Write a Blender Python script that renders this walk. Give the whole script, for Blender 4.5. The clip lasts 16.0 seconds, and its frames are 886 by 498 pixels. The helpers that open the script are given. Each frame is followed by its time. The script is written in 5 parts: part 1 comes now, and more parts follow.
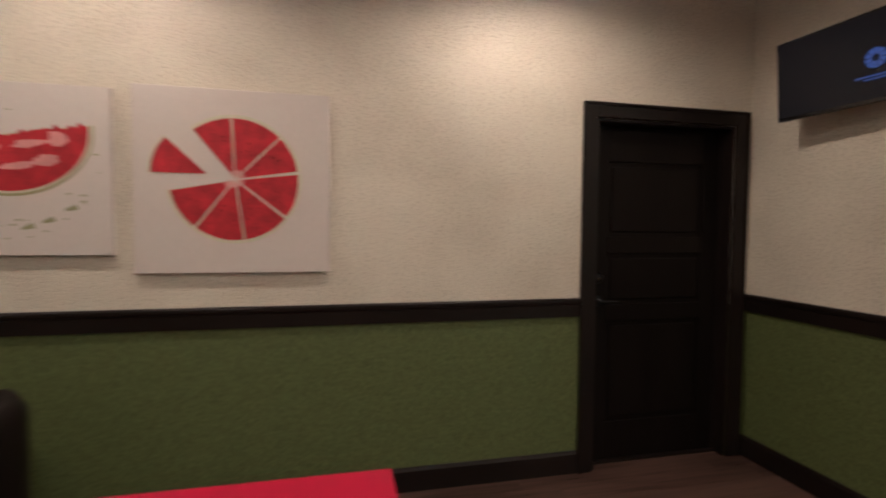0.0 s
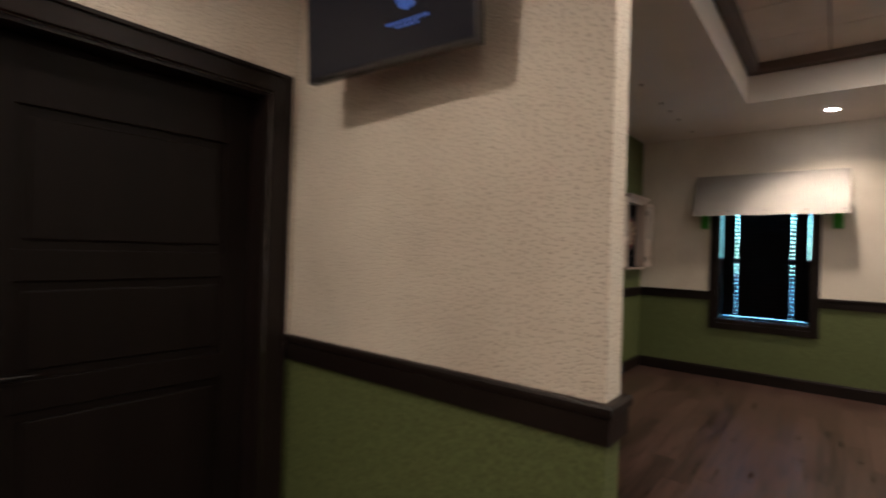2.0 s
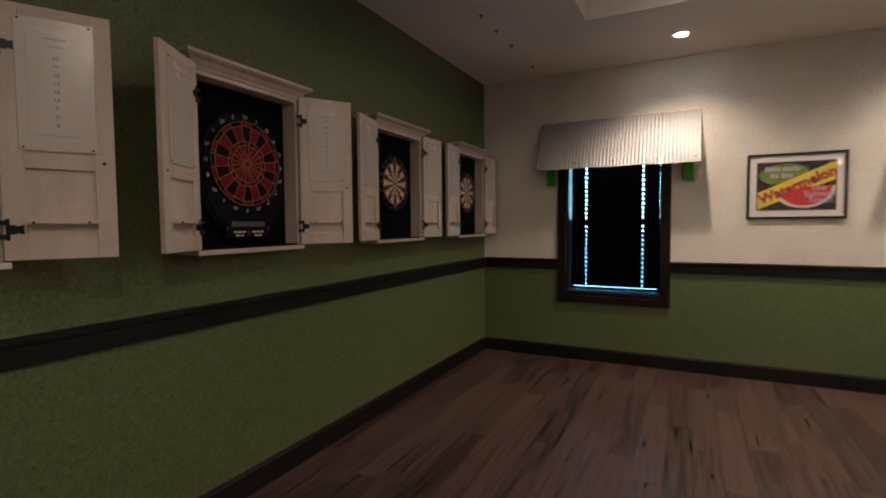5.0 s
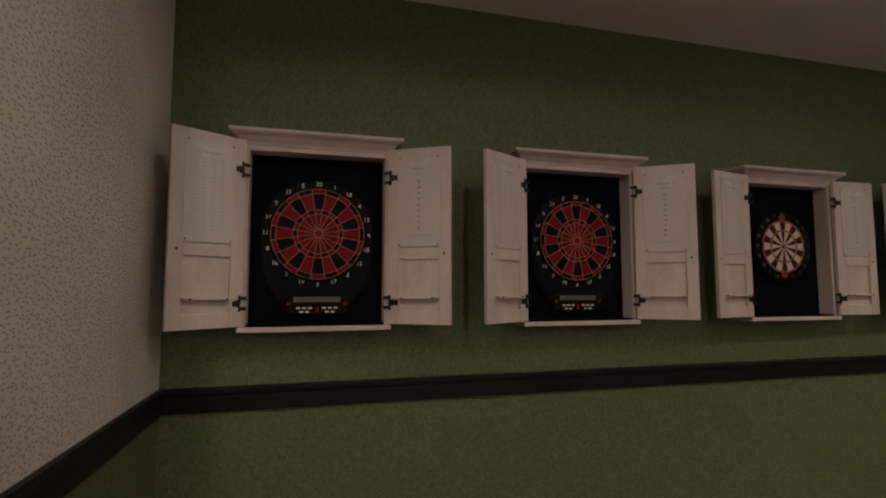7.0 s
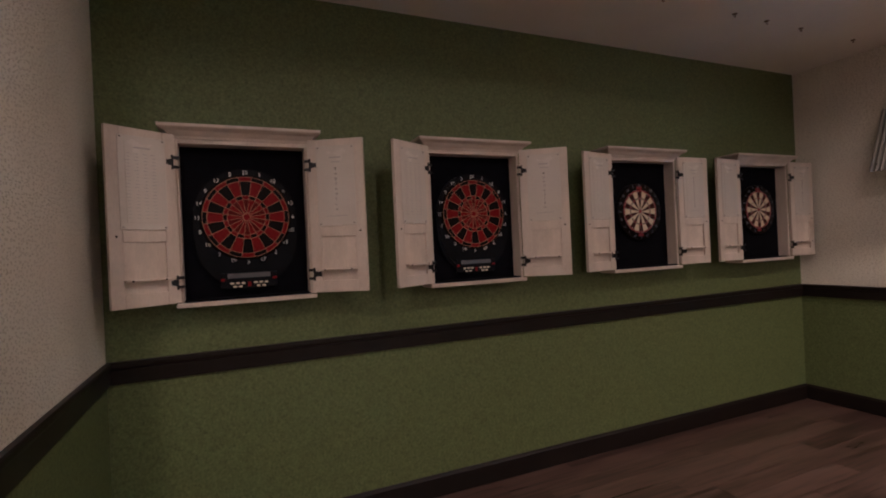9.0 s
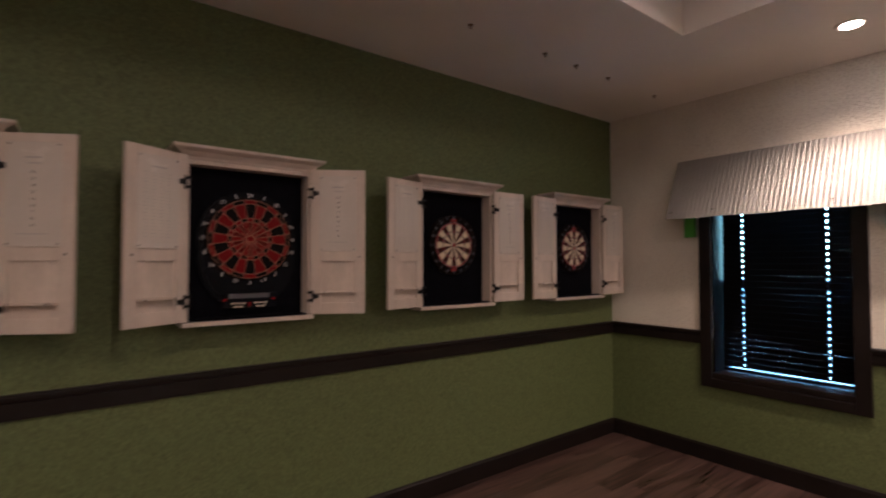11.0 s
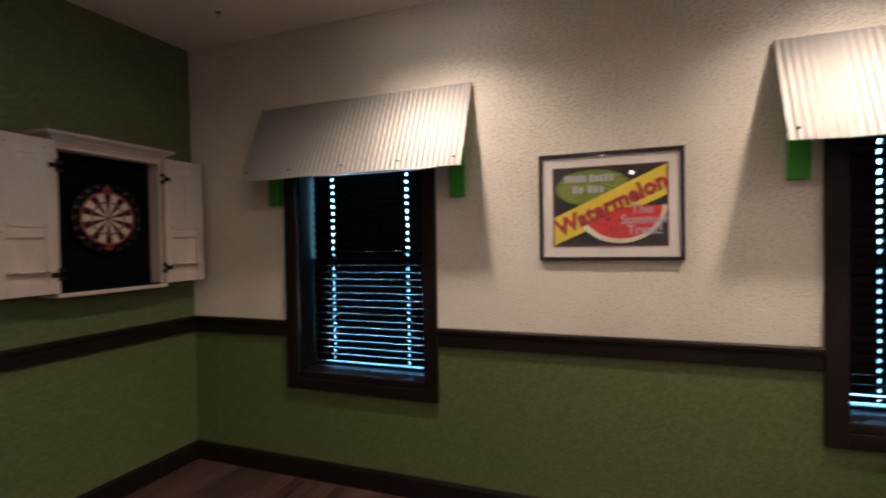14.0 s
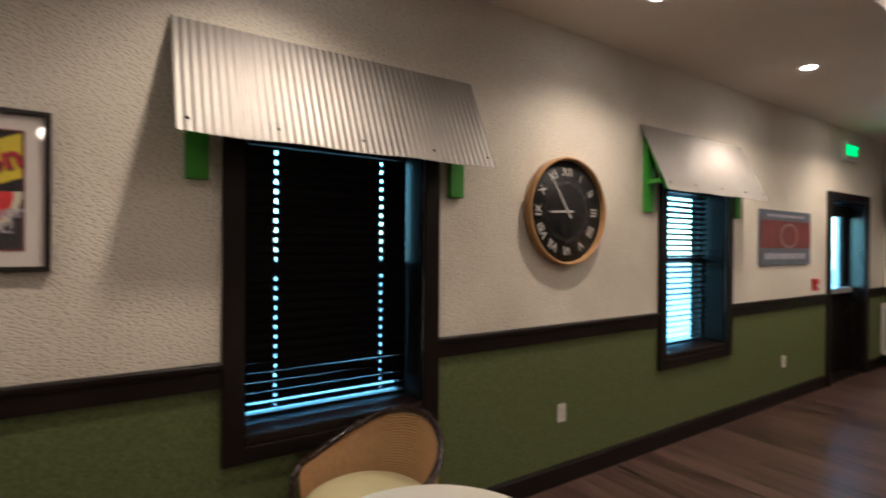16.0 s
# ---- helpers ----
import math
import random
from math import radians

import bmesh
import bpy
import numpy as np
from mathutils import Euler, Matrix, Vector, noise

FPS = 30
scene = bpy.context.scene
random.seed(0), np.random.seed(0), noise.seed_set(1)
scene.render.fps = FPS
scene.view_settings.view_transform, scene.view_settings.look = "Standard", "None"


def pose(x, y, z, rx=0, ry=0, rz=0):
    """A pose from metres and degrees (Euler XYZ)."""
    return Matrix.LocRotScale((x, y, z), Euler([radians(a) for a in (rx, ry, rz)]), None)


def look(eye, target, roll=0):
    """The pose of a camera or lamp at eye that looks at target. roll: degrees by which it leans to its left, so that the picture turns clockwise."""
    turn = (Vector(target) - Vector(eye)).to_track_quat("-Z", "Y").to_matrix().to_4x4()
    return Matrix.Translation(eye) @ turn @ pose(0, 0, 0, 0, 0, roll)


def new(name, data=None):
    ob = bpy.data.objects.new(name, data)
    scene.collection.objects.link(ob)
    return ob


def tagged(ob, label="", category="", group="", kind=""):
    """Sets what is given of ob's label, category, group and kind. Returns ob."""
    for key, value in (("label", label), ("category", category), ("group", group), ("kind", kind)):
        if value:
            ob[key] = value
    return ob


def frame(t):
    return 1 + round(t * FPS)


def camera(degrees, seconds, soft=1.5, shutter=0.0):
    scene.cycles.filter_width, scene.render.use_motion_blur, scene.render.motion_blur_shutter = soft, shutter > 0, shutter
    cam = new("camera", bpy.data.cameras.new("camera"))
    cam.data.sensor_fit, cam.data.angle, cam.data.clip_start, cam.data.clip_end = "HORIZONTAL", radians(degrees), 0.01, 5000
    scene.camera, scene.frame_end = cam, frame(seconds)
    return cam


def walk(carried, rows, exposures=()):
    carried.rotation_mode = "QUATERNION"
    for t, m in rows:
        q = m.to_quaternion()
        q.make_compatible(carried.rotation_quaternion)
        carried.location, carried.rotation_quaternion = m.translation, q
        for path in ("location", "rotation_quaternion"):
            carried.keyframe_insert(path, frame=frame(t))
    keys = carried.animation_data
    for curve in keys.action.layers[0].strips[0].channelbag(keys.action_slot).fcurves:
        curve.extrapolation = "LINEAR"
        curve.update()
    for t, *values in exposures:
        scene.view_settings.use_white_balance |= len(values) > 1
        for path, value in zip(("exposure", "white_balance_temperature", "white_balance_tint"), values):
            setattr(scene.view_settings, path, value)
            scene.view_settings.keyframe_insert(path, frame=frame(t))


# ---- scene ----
cam = camera(84.5, 16.0, soft=1.9, shutter=0.45)
PATH = [
    (0, (0.215, 4.629, 1.413), (0.660, 6.577, 1.328), 0.5),
    (0.5, (0.532, 4.895, 1.401), (1.342, 6.723, 1.351), 0.1),
    (1, (0.828, 5.064, 1.406), (1.947, 6.718, 1.292), -2.5),
    (1.5, (1.136, 5.156, 1.411), (2.429, 6.681, 1.368), -0.5),
    (2, (1.486, 5.304, 1.403), (3.045, 6.557, 1.412), 1.7),
    (2.5, (1.828, 5.318, 1.405), (3.666, 6.106, 1.339), -1.0),
    (3, (2.121, 5.267, 1.404), (4.015, 5.900, 1.283), -0.6),
    (5.5, (3.252, 5.268, 1.387), (4.900, 6.398, 1.316), -0.5),
    (6, (3.404, 5.293, 1.433), (4.664, 6.846, 1.477), 0.6),
    (6.5, (3.488, 5.124, 1.435), (4.298, 6.951, 1.511), 0.5),
    (7, (3.484, 4.958, 1.453), (3.987, 6.888, 1.604), -0.0),
    (7.5, (3.398, 4.831, 1.457), (3.960, 6.743, 1.624), -0.4),
    (8, (3.385, 4.716, 1.466), (4.050, 6.599, 1.564), -1.1),
    (10.5, (3.785, 4.475, 1.532), (4.797, 6.200, 1.505), -1.7),
    (11, (4.048, 4.590, 1.556), (5.256, 6.184, 1.616), -0.1),
    (11.5, (4.304, 4.609, 1.549), (5.635, 6.101, 1.604), -2.3),
    (12, (4.587, 4.545, 1.541), (5.917, 6.038, 1.578), -0.3),
    (12.5, (4.840, 4.523, 1.515), (6.321, 5.865, 1.451), 0.5),
    (13, (5.105, 4.580, 1.535), (6.746, 5.724, 1.530), 1.6),
    (13.5, (5.310, 4.537, 1.524), (7.072, 5.477, 1.425), -0.8),
    (14, (5.460, 4.391, 1.525), (7.329, 5.101, 1.488), -1.0),
    (14.5, (5.584, 4.262, 1.523), (7.552, 4.618, 1.473), 0.0),
    (15, (5.698, 4.143, 1.502), (7.687, 3.937, 1.461), 0.4),
    (15.5, (5.832, 4.012, 1.514), (7.691, 3.275, 1.552), -0.7),
    (16, (5.887, 3.919, 1.502), (7.563, 2.827, 1.493), 0.4),
]
walk(cam, [(t, look(eye, target, roll)) for t, eye, target, roll in PATH], exposures=[(0.0, 1.84, 5000, 11), (3.0, 2.16, 4970, 9), (6.0, 2.0, 4950, 11), (7.0, 2.22, 4900, 14), (7.5, 2.42, 5000, 24), (8.2, 2.38, 4950, 22), (11.0, 2.4, 5150, 22), (11.5, 2.26, 4900, 14), (12.5, 2.2, 5000, 12), (13.5, 2.18, 4980, 12), (15.0, 1.76, 5000, 12), (16.0, 1.6, 4950, 9)])

# ---- world, lamps ----
WORLD = 0.85
SPOT = 42.0
world = bpy.data.worlds.new("sky_world")
scene.world = world
world.use_nodes = True
wn, wl = world.node_tree.nodes, world.node_tree.links
sky = wn.new("ShaderNodeTexSky")
sky.sky_type = "NISHITA"
sky.sun_disc = False
sky.sun_elevation, sky.sun_rotation = radians(42), radians(250)
wl.new(sky.outputs[0], wn["Background"].inputs[0])
wn["Background"].inputs[1].default_value = WORLD
sun = bpy.data.lights.new("sun", "SUN")
sun.energy, sun.angle, sun.color = 2.0, radians(0.5), (1, 0.96, 0.9)
sun_ob = new("sun", sun)
sun_ob.matrix_world = look((-20, -8, 20), (0, 0, 0))

XW, YD, YP, H = 8.07, 7.28, 7.17, 2.885   # window wall, dart wall, picture wall, ceiling
HT = 3.22                                  # raised ceiling of the tray
TX0, TX1, TY0, TY1 = 3.1, 6.86, -3.2, 5.98  # tray
PW, PE, PY = 2.745, 2.855, 5.76            # partition: west face, east face, free end
XL, YS = -3.6, -4.35                       # closing walls
WARM = (1.0, 0.69, 0.41)
# x, y, z, strength, spread of the downlights; the first five are seen
DOWN = [(7.48, y, H, 0.53, 136) for y in (5.35, 3.42, 1.48, -0.42, -2.4)]
# only the lamp at 6.12, 4.97 is seen; the other tray lamps are assumed
DOWN += [(x, y, HT, k, 177) for x, k0 in ((6.12, 0.08), (4.3, 0.12)) for y, k in ((4.97, k0), (2.5, 0.10), (0.0, 0.3), (-2.4, 0.4))]
# third unseen and added, last assumed from the bright partition end
DOWN += [(1.2, 6.48, H, 0.25, 168), (-0.75, 6.48, H, 0.21, 168), (-2.4, 6.48, H, 0.21, 168), (2.72, 4.75, H, 0.27, 176)]
# unseen lamps, added only to fill the rest of the room with light
DOWN += [(x, y, H, k, 175) for x, y, k in ((0.1, 4.3, 0.37), (0.1, 1.5, 0.4), (2.2, 1.5, 0.3), (0.1, -1.5, 0.4), (-2.2, 2.0, 0.45))]

# ---- materials ----


def node_mat(name, color, rough=0.5, metal=0.0, spec=0.5):
    m = bpy.data.materials.new(name)
    m.use_nodes = True
    b = m.node_tree.nodes["Principled BSDF"]
    b.inputs["Base Color"].default_value = (*color, 1)
    b.inputs["Roughness"].default_value = rough
    b.inputs["Metallic"].default_value = metal
    b.inputs["Specular IOR Level"].default_value = spec
    return m, m.node_tree.nodes, m.node_tree.links, b


def worn(name, color, rough=0.5, metal=0.0, amount=0.2, scale=(6, 6, 6), fine=60, bump=0.1, dist=0.002, spec=0.5, space="Object"):
    """A surface with variation at two scales and a fine relief."""
    m, n, l, b = node_mat(name, color, rough, metal, spec)
    tc = n.new("ShaderNodeTexCoord")
    mp = n.new("ShaderNodeMapping")
    mp.inputs["Scale"].default_value = scale
    if space == "World":
        l.new(n.new("ShaderNodeNewGeometry").outputs["Position"], mp.inputs[0])
    else:
        l.new(tc.outputs[space], mp.inputs[0])
    big, small = n.new("ShaderNodeTexNoise"), n.new("ShaderNodeTexNoise")
    big.inputs["Scale"].default_value, big.inputs["Detail"].default_value = 1.0, 4
    small.inputs["Scale"].default_value, small.inputs["Detail"].default_value = fine / 6, 3
    l.new(mp.outputs[0], big.inputs["Vector"])
    l.new(mp.outputs[0], small.inputs["Vector"])
    mix = n.new("ShaderNodeMath")
    mix.operation = "MULTIPLY_ADD"
    l.new(small.outputs["Fac"], mix.inputs[0])
    mix.inputs[1].default_value = 0.5
    l.new(big.outputs["Fac"], mix.inputs[2])
    ramp = n.new("ShaderNodeMapRange")
    ramp.inputs["From Min"].default_value, ramp.inputs["From Max"].default_value = 0.45, 1.05
    ramp.inputs["To Min"].default_value, ramp.inputs["To Max"].default_value = 1 - amount, 1 + amount
    l.new(mix.outputs[0], ramp.inputs[0])
    mul = n.new("ShaderNodeMix")
    mul.data_type, mul.blend_type = "RGBA", "MULTIPLY"
    mul.inputs[0].default_value = 1
    mul.inputs[6].default_value = (*color, 1)
    l.new(ramp.outputs[0], mul.inputs[7])
    l.new(mul.outputs[2], b.inputs["Base Color"])
    rr = n.new("ShaderNodeMapRange")
    rr.inputs["To Min"].default_value, rr.inputs["To Max"].default_value = max(0.02, rough - 0.1), min(1, rough + 0.1)
    l.new(big.outputs["Fac"], rr.inputs[0])
    l.new(rr.outputs[0], b.inputs["Roughness"])
    if bump:
        bp = n.new("ShaderNodeBump")
        bp.inputs["Strength"].default_value, bp.inputs["Distance"].default_value = bump, dist
        l.new(small.outputs["Fac"], bp.inputs["Height"])
        l.new(bp.outputs[0], b.inputs["Normal"])
    return m


def pitted_vinyl():
    """Cream wallcovering with short sideways pits, their shade painted into the colour."""
    m, n, l, b = node_mat("cream_vinyl", (0.70, 0.63, 0.53), 0.55)
    pos = n.new("ShaderNodeNewGeometry").outputs["Position"]
    mp = n.new("ShaderNodeMapping")
    mp.inputs["Scale"].default_value = (53, 78, 1)
    sep, uv, su = n.new("ShaderNodeSeparateXYZ"), n.new("ShaderNodeCombineXYZ"), n.new("ShaderNodeMath")
    l.new(pos, sep.inputs[0])
    l.new(sep.outputs[0], su.inputs[0])
    l.new(sep.outputs[1], su.inputs[1])
    l.new(su.outputs[0], uv.inputs[0])
    l.new(sep.outputs[2], uv.inputs[1])
    l.new(uv.outputs[0], mp.inputs[0])
    wob = n.new("ShaderNodeTexNoise")
    wob.inputs["Scale"].default_value, wob.inputs["Detail"].default_value = 0.9, 2
    l.new(mp.outputs[0], wob.inputs["Vector"])
    bend = n.new("ShaderNodeVectorMath")
    bend.operation = "MULTIPLY_ADD"
    bend.inputs[1].default_value = (0.5, 0.5, 0.5)
    l.new(wob.outputs["Color"], bend.inputs[0])
    l.new(mp.outputs[0], bend.inputs[2])
    pits = n.new("ShaderNodeTexVoronoi")
    pits.voronoi_dimensions = "2D"
    pits.inputs["Scale"].default_value, pits.inputs["Randomness"].default_value = 1.0, 1.0
    l.new(bend.outputs[0], pits.inputs["Vector"])
    cut = n.new("ShaderNodeMapRange")
    cut.interpolation_type = "SMOOTHSTEP"
    cut.inputs["From Min"].default_value, cut.inputs["From Max"].default_value = 0.10, 0.32
    l.new(pits.outputs["Distance"], cut.inputs[0])
    fine = n.new("ShaderNodeTexNoise")
    fine.inputs["Scale"].default_value = 260
    l.new(pos, fine.inputs["Vector"])
    add = n.new("ShaderNodeMath")
    add.operation = "MULTIPLY_ADD"
    add.inputs[1].default_value = 0.12
    l.new(fine.outputs["Fac"], add.inputs[0])
    l.new(cut.outputs[0], add.inputs[2])
    bp = n.new("ShaderNodeBump")
    bp.inputs["Strength"].default_value, bp.inputs["Distance"].default_value = 0.75, 0.0038
    l.new(add.outputs[0], bp.inputs["Height"])
    l.new(bp.outputs[0], b.inputs["Normal"])
    blot = n.new("ShaderNodeTexNoise")
    blot.inputs["Scale"].default_value, blot.inputs["Detail"].default_value = 1.4, 5
    l.new(pos, blot.inputs["Vector"])
    t = n.new("ShaderNodeMath")
    t.operation = "MULTIPLY_ADD"
    t.inputs[1].default_value = 0.42
    l.new(cut.outputs[0], t.inputs[0])
    l.new(blot.outputs["Fac"], t.inputs[2])
    # pit centres are darkened in colour to stand for the shade in them
    r = n.new("ShaderNodeValToRGB")
    r.color_ramp.elements[0].position, r.color_ramp.elements[0].color = 0.34, (0.46, 0.40, 0.325, 1)
    r.color_ramp.elements[1].position, r.color_ramp.elements[1].color = 1.0, (0.80, 0.745, 0.64, 1)
    l.new(t.outputs[0], r.inputs[0])
    l.new(r.outputs[0], b.inputs["Base Color"])
    return m


def green_weave():
    """Green wallcovering with a faint crosswise weave."""
    m, n, l, b = node_mat("green_weave", (0.1, 0.14, 0.04), 0.62)
    pos = n.new("ShaderNodeNewGeometry").outputs["Position"]
    out = []
    for sc in ((60, 60, 420), (420, 420, 60)):
        mp = n.new("ShaderNodeMapping")
        mp.inputs["Scale"].default_value = sc
        l.new(pos, mp.inputs[0])
        t = n.new("ShaderNodeTexNoise")
        t.inputs["Scale"].default_value, t.inputs["Detail"].default_value = 1.0, 2
        l.new(mp.outputs[0], t.inputs["Vector"])
        out.append(t.outputs["Fac"])
    add = n.new("ShaderNodeMath")
    l.new(out[0], add.inputs[0])
    l.new(out[1], add.inputs[1])
    blot = n.new("ShaderNodeTexNoise")
    blot.inputs["Scale"].default_value, blot.inputs["Detail"].default_value = 80.0, 5
    l.new(pos, blot.inputs["Vector"])
    s = n.new("ShaderNodeMath")
    s.operation = "MULTIPLY_ADD"
    s.inputs[1].default_value = 0.7
    l.new(add.outputs[0], s.inputs[0])
    l.new(blot.outputs["Fac"], s.inputs[2])
    r = n.new("ShaderNodeValToRGB")
    r.color_ramp.elements[0].position, r.color_ramp.elements[0].color = 0.5, (0.047, 0.068, 0.019, 1)
    r.color_ramp.elements[1].position, r.color_ramp.elements[1].color = 0.95, (0.153, 0.182, 0.063, 1)
    half = n.new("ShaderNodeMath")
    half.operation = "MULTIPLY"
    half.inputs[1].default_value = 0.62
    l.new(s.outputs[0], half.inputs[0])
    l.new(half.outputs[0], r.inputs[0])
    l.new(r.outputs[0], b.inputs["Base Color"])
    bp = n.new("ShaderNodeBump")
    bp.inputs["Strength"].default_value, bp.inputs["Distance"].default_value = 0.25, 0.001
    l.new(add.outputs[0], bp.inputs["Height"])
    l.new(bp.outputs[0], b.inputs["Normal"])
    return m


def plank_wood():
    """Dark red-brown boards: each board its own shade, grain along x."""
    m, n, l, b = node_mat("plank_wood", (0.08, 0.05, 0.04), 0.38)
    pos = n.new("ShaderNodeNewGeometry").outputs["Position"]
    rnd = n.new("ShaderNodeObjectInfo").outputs["Random"]
    isl = n.new("ShaderNodeNewGeometry").outputs["Random Per Island"]
    shift = n.new("ShaderNodeMath")
    l.new(rnd, shift.inputs[0])
    l.new(isl, shift.inputs[1])
    off = n.new("ShaderNodeVectorMath")
    off.operation = "MULTIPLY_ADD"
    off.inputs[1].default_value = (37, 11, 5)
    comb = n.new("ShaderNodeCombineXYZ")
    for i in range(3):
        l.new(shift.outputs[0], comb.inputs[i])
    l.new(comb.outputs[0], off.inputs[0])
    l.new(pos, off.inputs[2])
    mp = n.new("ShaderNodeMapping")
    mp.inputs["Scale"].default_value = (2.4, 42, 1)
    l.new(off.outputs[0], mp.inputs[0])
    g = n.new("ShaderNodeTexNoise")
    g.inputs["Scale"].default_value, g.inputs["Detail"].default_value, g.inputs["Distortion"].default_value = 1.0, 5, 0.4
    l.new(mp.outputs[0], g.inputs["Vector"])
    fr = n.new("ShaderNodeMath")
    fr.operation = "FRACT"
    l.new(shift.outputs[0], fr.inputs[0])
    s = n.new("ShaderNodeMath")
    s.operation = "MULTIPLY_ADD"
    s.inputs[1].default_value = 0.22
    l.new(fr.outputs[0], s.inputs[0])
    l.new(g.outputs["Fac"], s.inputs[2])
    r = n.new("ShaderNodeValToRGB")
    r.color_ramp.elements[0].position, r.color_ramp.elements[0].color = 0.35, (0.012, 0.0062, 0.0044, 1)
    r.color_ramp.elements[1].position, r.color_ramp.elements[1].color = 0.76, (0.120, 0.070, 0.056, 1)
    l.new(s.outputs[0], r.inputs[0])
    l.new(r.outputs[0], b.inputs["Base Color"])
    rr = n.new("ShaderNodeMapRange")
    rr.inputs["To Min"].default_value, rr.inputs["To Max"].default_value = 0.20, 0.46
    l.new(g.outputs["Fac"], rr.inputs[0])
    l.new(rr.outputs[0], b.inputs["Roughness"])
    bp = n.new("ShaderNodeBump")
    bp.inputs["Strength"].default_value, bp.inputs["Distance"].default_value = 0.06, 0.001
    l.new(g.outputs["Fac"], bp.inputs["Height"])
    l.new(bp.outputs[0], b.inputs["Normal"])
    return m


def glow(name, color, strength):
    m, n, l, b = node_mat(name, (0.02, 0.02, 0.02))
    b.inputs["Emission Color"].default_value = (*color, 1)
    b.inputs["Emission Strength"].default_value = strength
    return m


def clear_glass(name, gloss=0.06, tint=(1, 1, 1)):
    m = bpy.data.materials.new(name)
    m.use_nodes = True
    n, l = m.node_tree.nodes, m.node_tree.links
    n.remove(n["Principled BSDF"])
    t, g, mx = n.new("ShaderNodeBsdfTransparent"), n.new("ShaderNodeBsdfGlossy"), n.new("ShaderNodeMixShader")
    t.inputs[0].default_value = (*tint, 1)
    g.inputs["Roughness"].default_value = 0.02
    mx.inputs[0].default_value = gloss
    l.new(t.outputs[0], mx.inputs[1])
    l.new(g.outputs[0], mx.inputs[2])
    l.new(mx.outputs[0], n["Material Output"].inputs[0])
    return m


CREAM, GREEN, PLANK = pitted_vinyl(), green_weave(), plank_wood()
TRIM = worn("dark_trim", (0.011, 0.0075, 0.0065), 0.42, amount=0.3, scale=(4, 4, 4), fine=120, bump=0.08, space="World", spec=0.22)
DOORM = worn("espresso_door", (0.0065, 0.0046, 0.004), 0.5, amount=0.35, scale=(14, 14, 1.5), fine=80, bump=0.15, space="World", spec=0.12)
CEIL = worn("ceiling_paint", (0.84, 0.79, 0.72), 0.8, amount=0.05, scale=(2, 2, 2), fine=300, bump=0.15, dist=0.001, space="World")
TILE = worn("ceiling_tile", (0.72, 0.64, 0.55), 0.9, amount=0.10, scale=(3, 3, 3), fine=400, bump=0.35, space="World")
COVE = worn("brown_cove", (0.10, 0.07, 0.05), 0.6, amount=0.2, scale=(3, 3, 3), space="World")
SUBFLOOR = worn("joint_dark", (0.020, 0.011, 0.009), 0.8, space="World")
WASH = worn("whitewashed_wood", (0.56, 0.475, 0.405), 0.55, amount=0.17, scale=(9, 9, 2.6), fine=90, bump=0.12)
PLATE = worn("score_plate", (0.58, 0.525, 0.47), 0.25, amount=0.05, scale=(8, 8, 8), bump=0)
FELT = worn("black_felt", (0.004, 0.004, 0.006), 0.9, amount=0.3, scale=(20, 20, 20), bump=0.1, spec=0.05)
IRON = worn("black_iron", (0.012, 0.011, 0.011), 0.4, 0.6, amount=0.3, scale=(20, 20, 20))
HOUSING = worn("dark_plastic", (0.0028, 0.0034, 0.0055), 0.5, amount=0.3, scale=(9, 9, 9), bump=0.05, spec=0.09)
SEGRED = worn("segment_red", (0.165, 0.0045, 0.006), 0.42, amount=0.2, scale=(30, 30, 30), bump=0.2, spec=0.1)
SEGDIM = worn("segment_dim_red", (0.085, 0.0045, 0.004), 0.45, amount=0.2, scale=(30, 30, 30), bump=0.2, spec=0.1)
SEGBLK = worn("segment_black", (0.005, 0.0035, 0.0035), 0.45, amount=0.2, scale=(30, 30, 30), bump=0.2, spec=0.06)
SPIDER = worn("spider_gold", (0.40, 0.20, 0.10), 0.45, amount=0.1)
SISAL = worn("sisal_cream", (0.62, 0.52, 0.36), 0.8, amount=0.12, scale=(30, 30, 30), bump=0.2)
SISRED = worn("sisal_red", (0.22, 0.010, 0.012), 0.7, amount=0.15, scale=(30, 30, 30))
SISDK = worn("sisal_dark", (0.045, 0.012, 0.010), 0.8, amount=0.2, scale=(30, 30, 30), bump=0.2, spec=0.15)
WHITEINK = worn("white_ink", (0.72, 0.70, 0.66), 0.5, amount=0.04, bump=0)
GREYINK = worn("grey_ink", (0.40, 0.37, 0.35), 0.5, amount=0.1, bump=0)
NUMGREY = worn("number_wire", (0.16, 0.17, 0.19), 0.5, amount=0.1, bump=0)
BLACKINK = worn("black_ink", (0.02, 0.02, 0.02), 0.5, amount=0.1, bump=0)
BUTTON = worn("cream_button", (0.70, 0.62, 0.45), 0.4, amount=0.05, bump=0)
SCREEN = worn("lcd_grey", (0.10, 0.10, 0.11), 0.25, amount=0.1, bump=0)
ZINC = worn("galvanised_sheet", (0.35, 0.332, 0.31), 0.52, 0.6, amount=0.10, scale=(5, 5, 5), fine=160, bump=0.05)
BRACKET = worn("green_paint", (0.060, 0.30, 0.015), 0.5, amount=0.15, scale=(6, 6, 6), bump=0.1)
JAMB = worn("dark_jamb", (0.0045, 0.0032, 0.0028), 0.45, amount=0.35, scale=(10, 10, 2), fine=80, bump=0.05, space="World", spec=0.09)
GLOSSJ = worn("gloss_dark_paint", (0.008, 0.006, 0.005), 0.26, amount=0.2, scale=(6, 6, 2), fine=80, bump=0.02, space="World", spec=0.5)
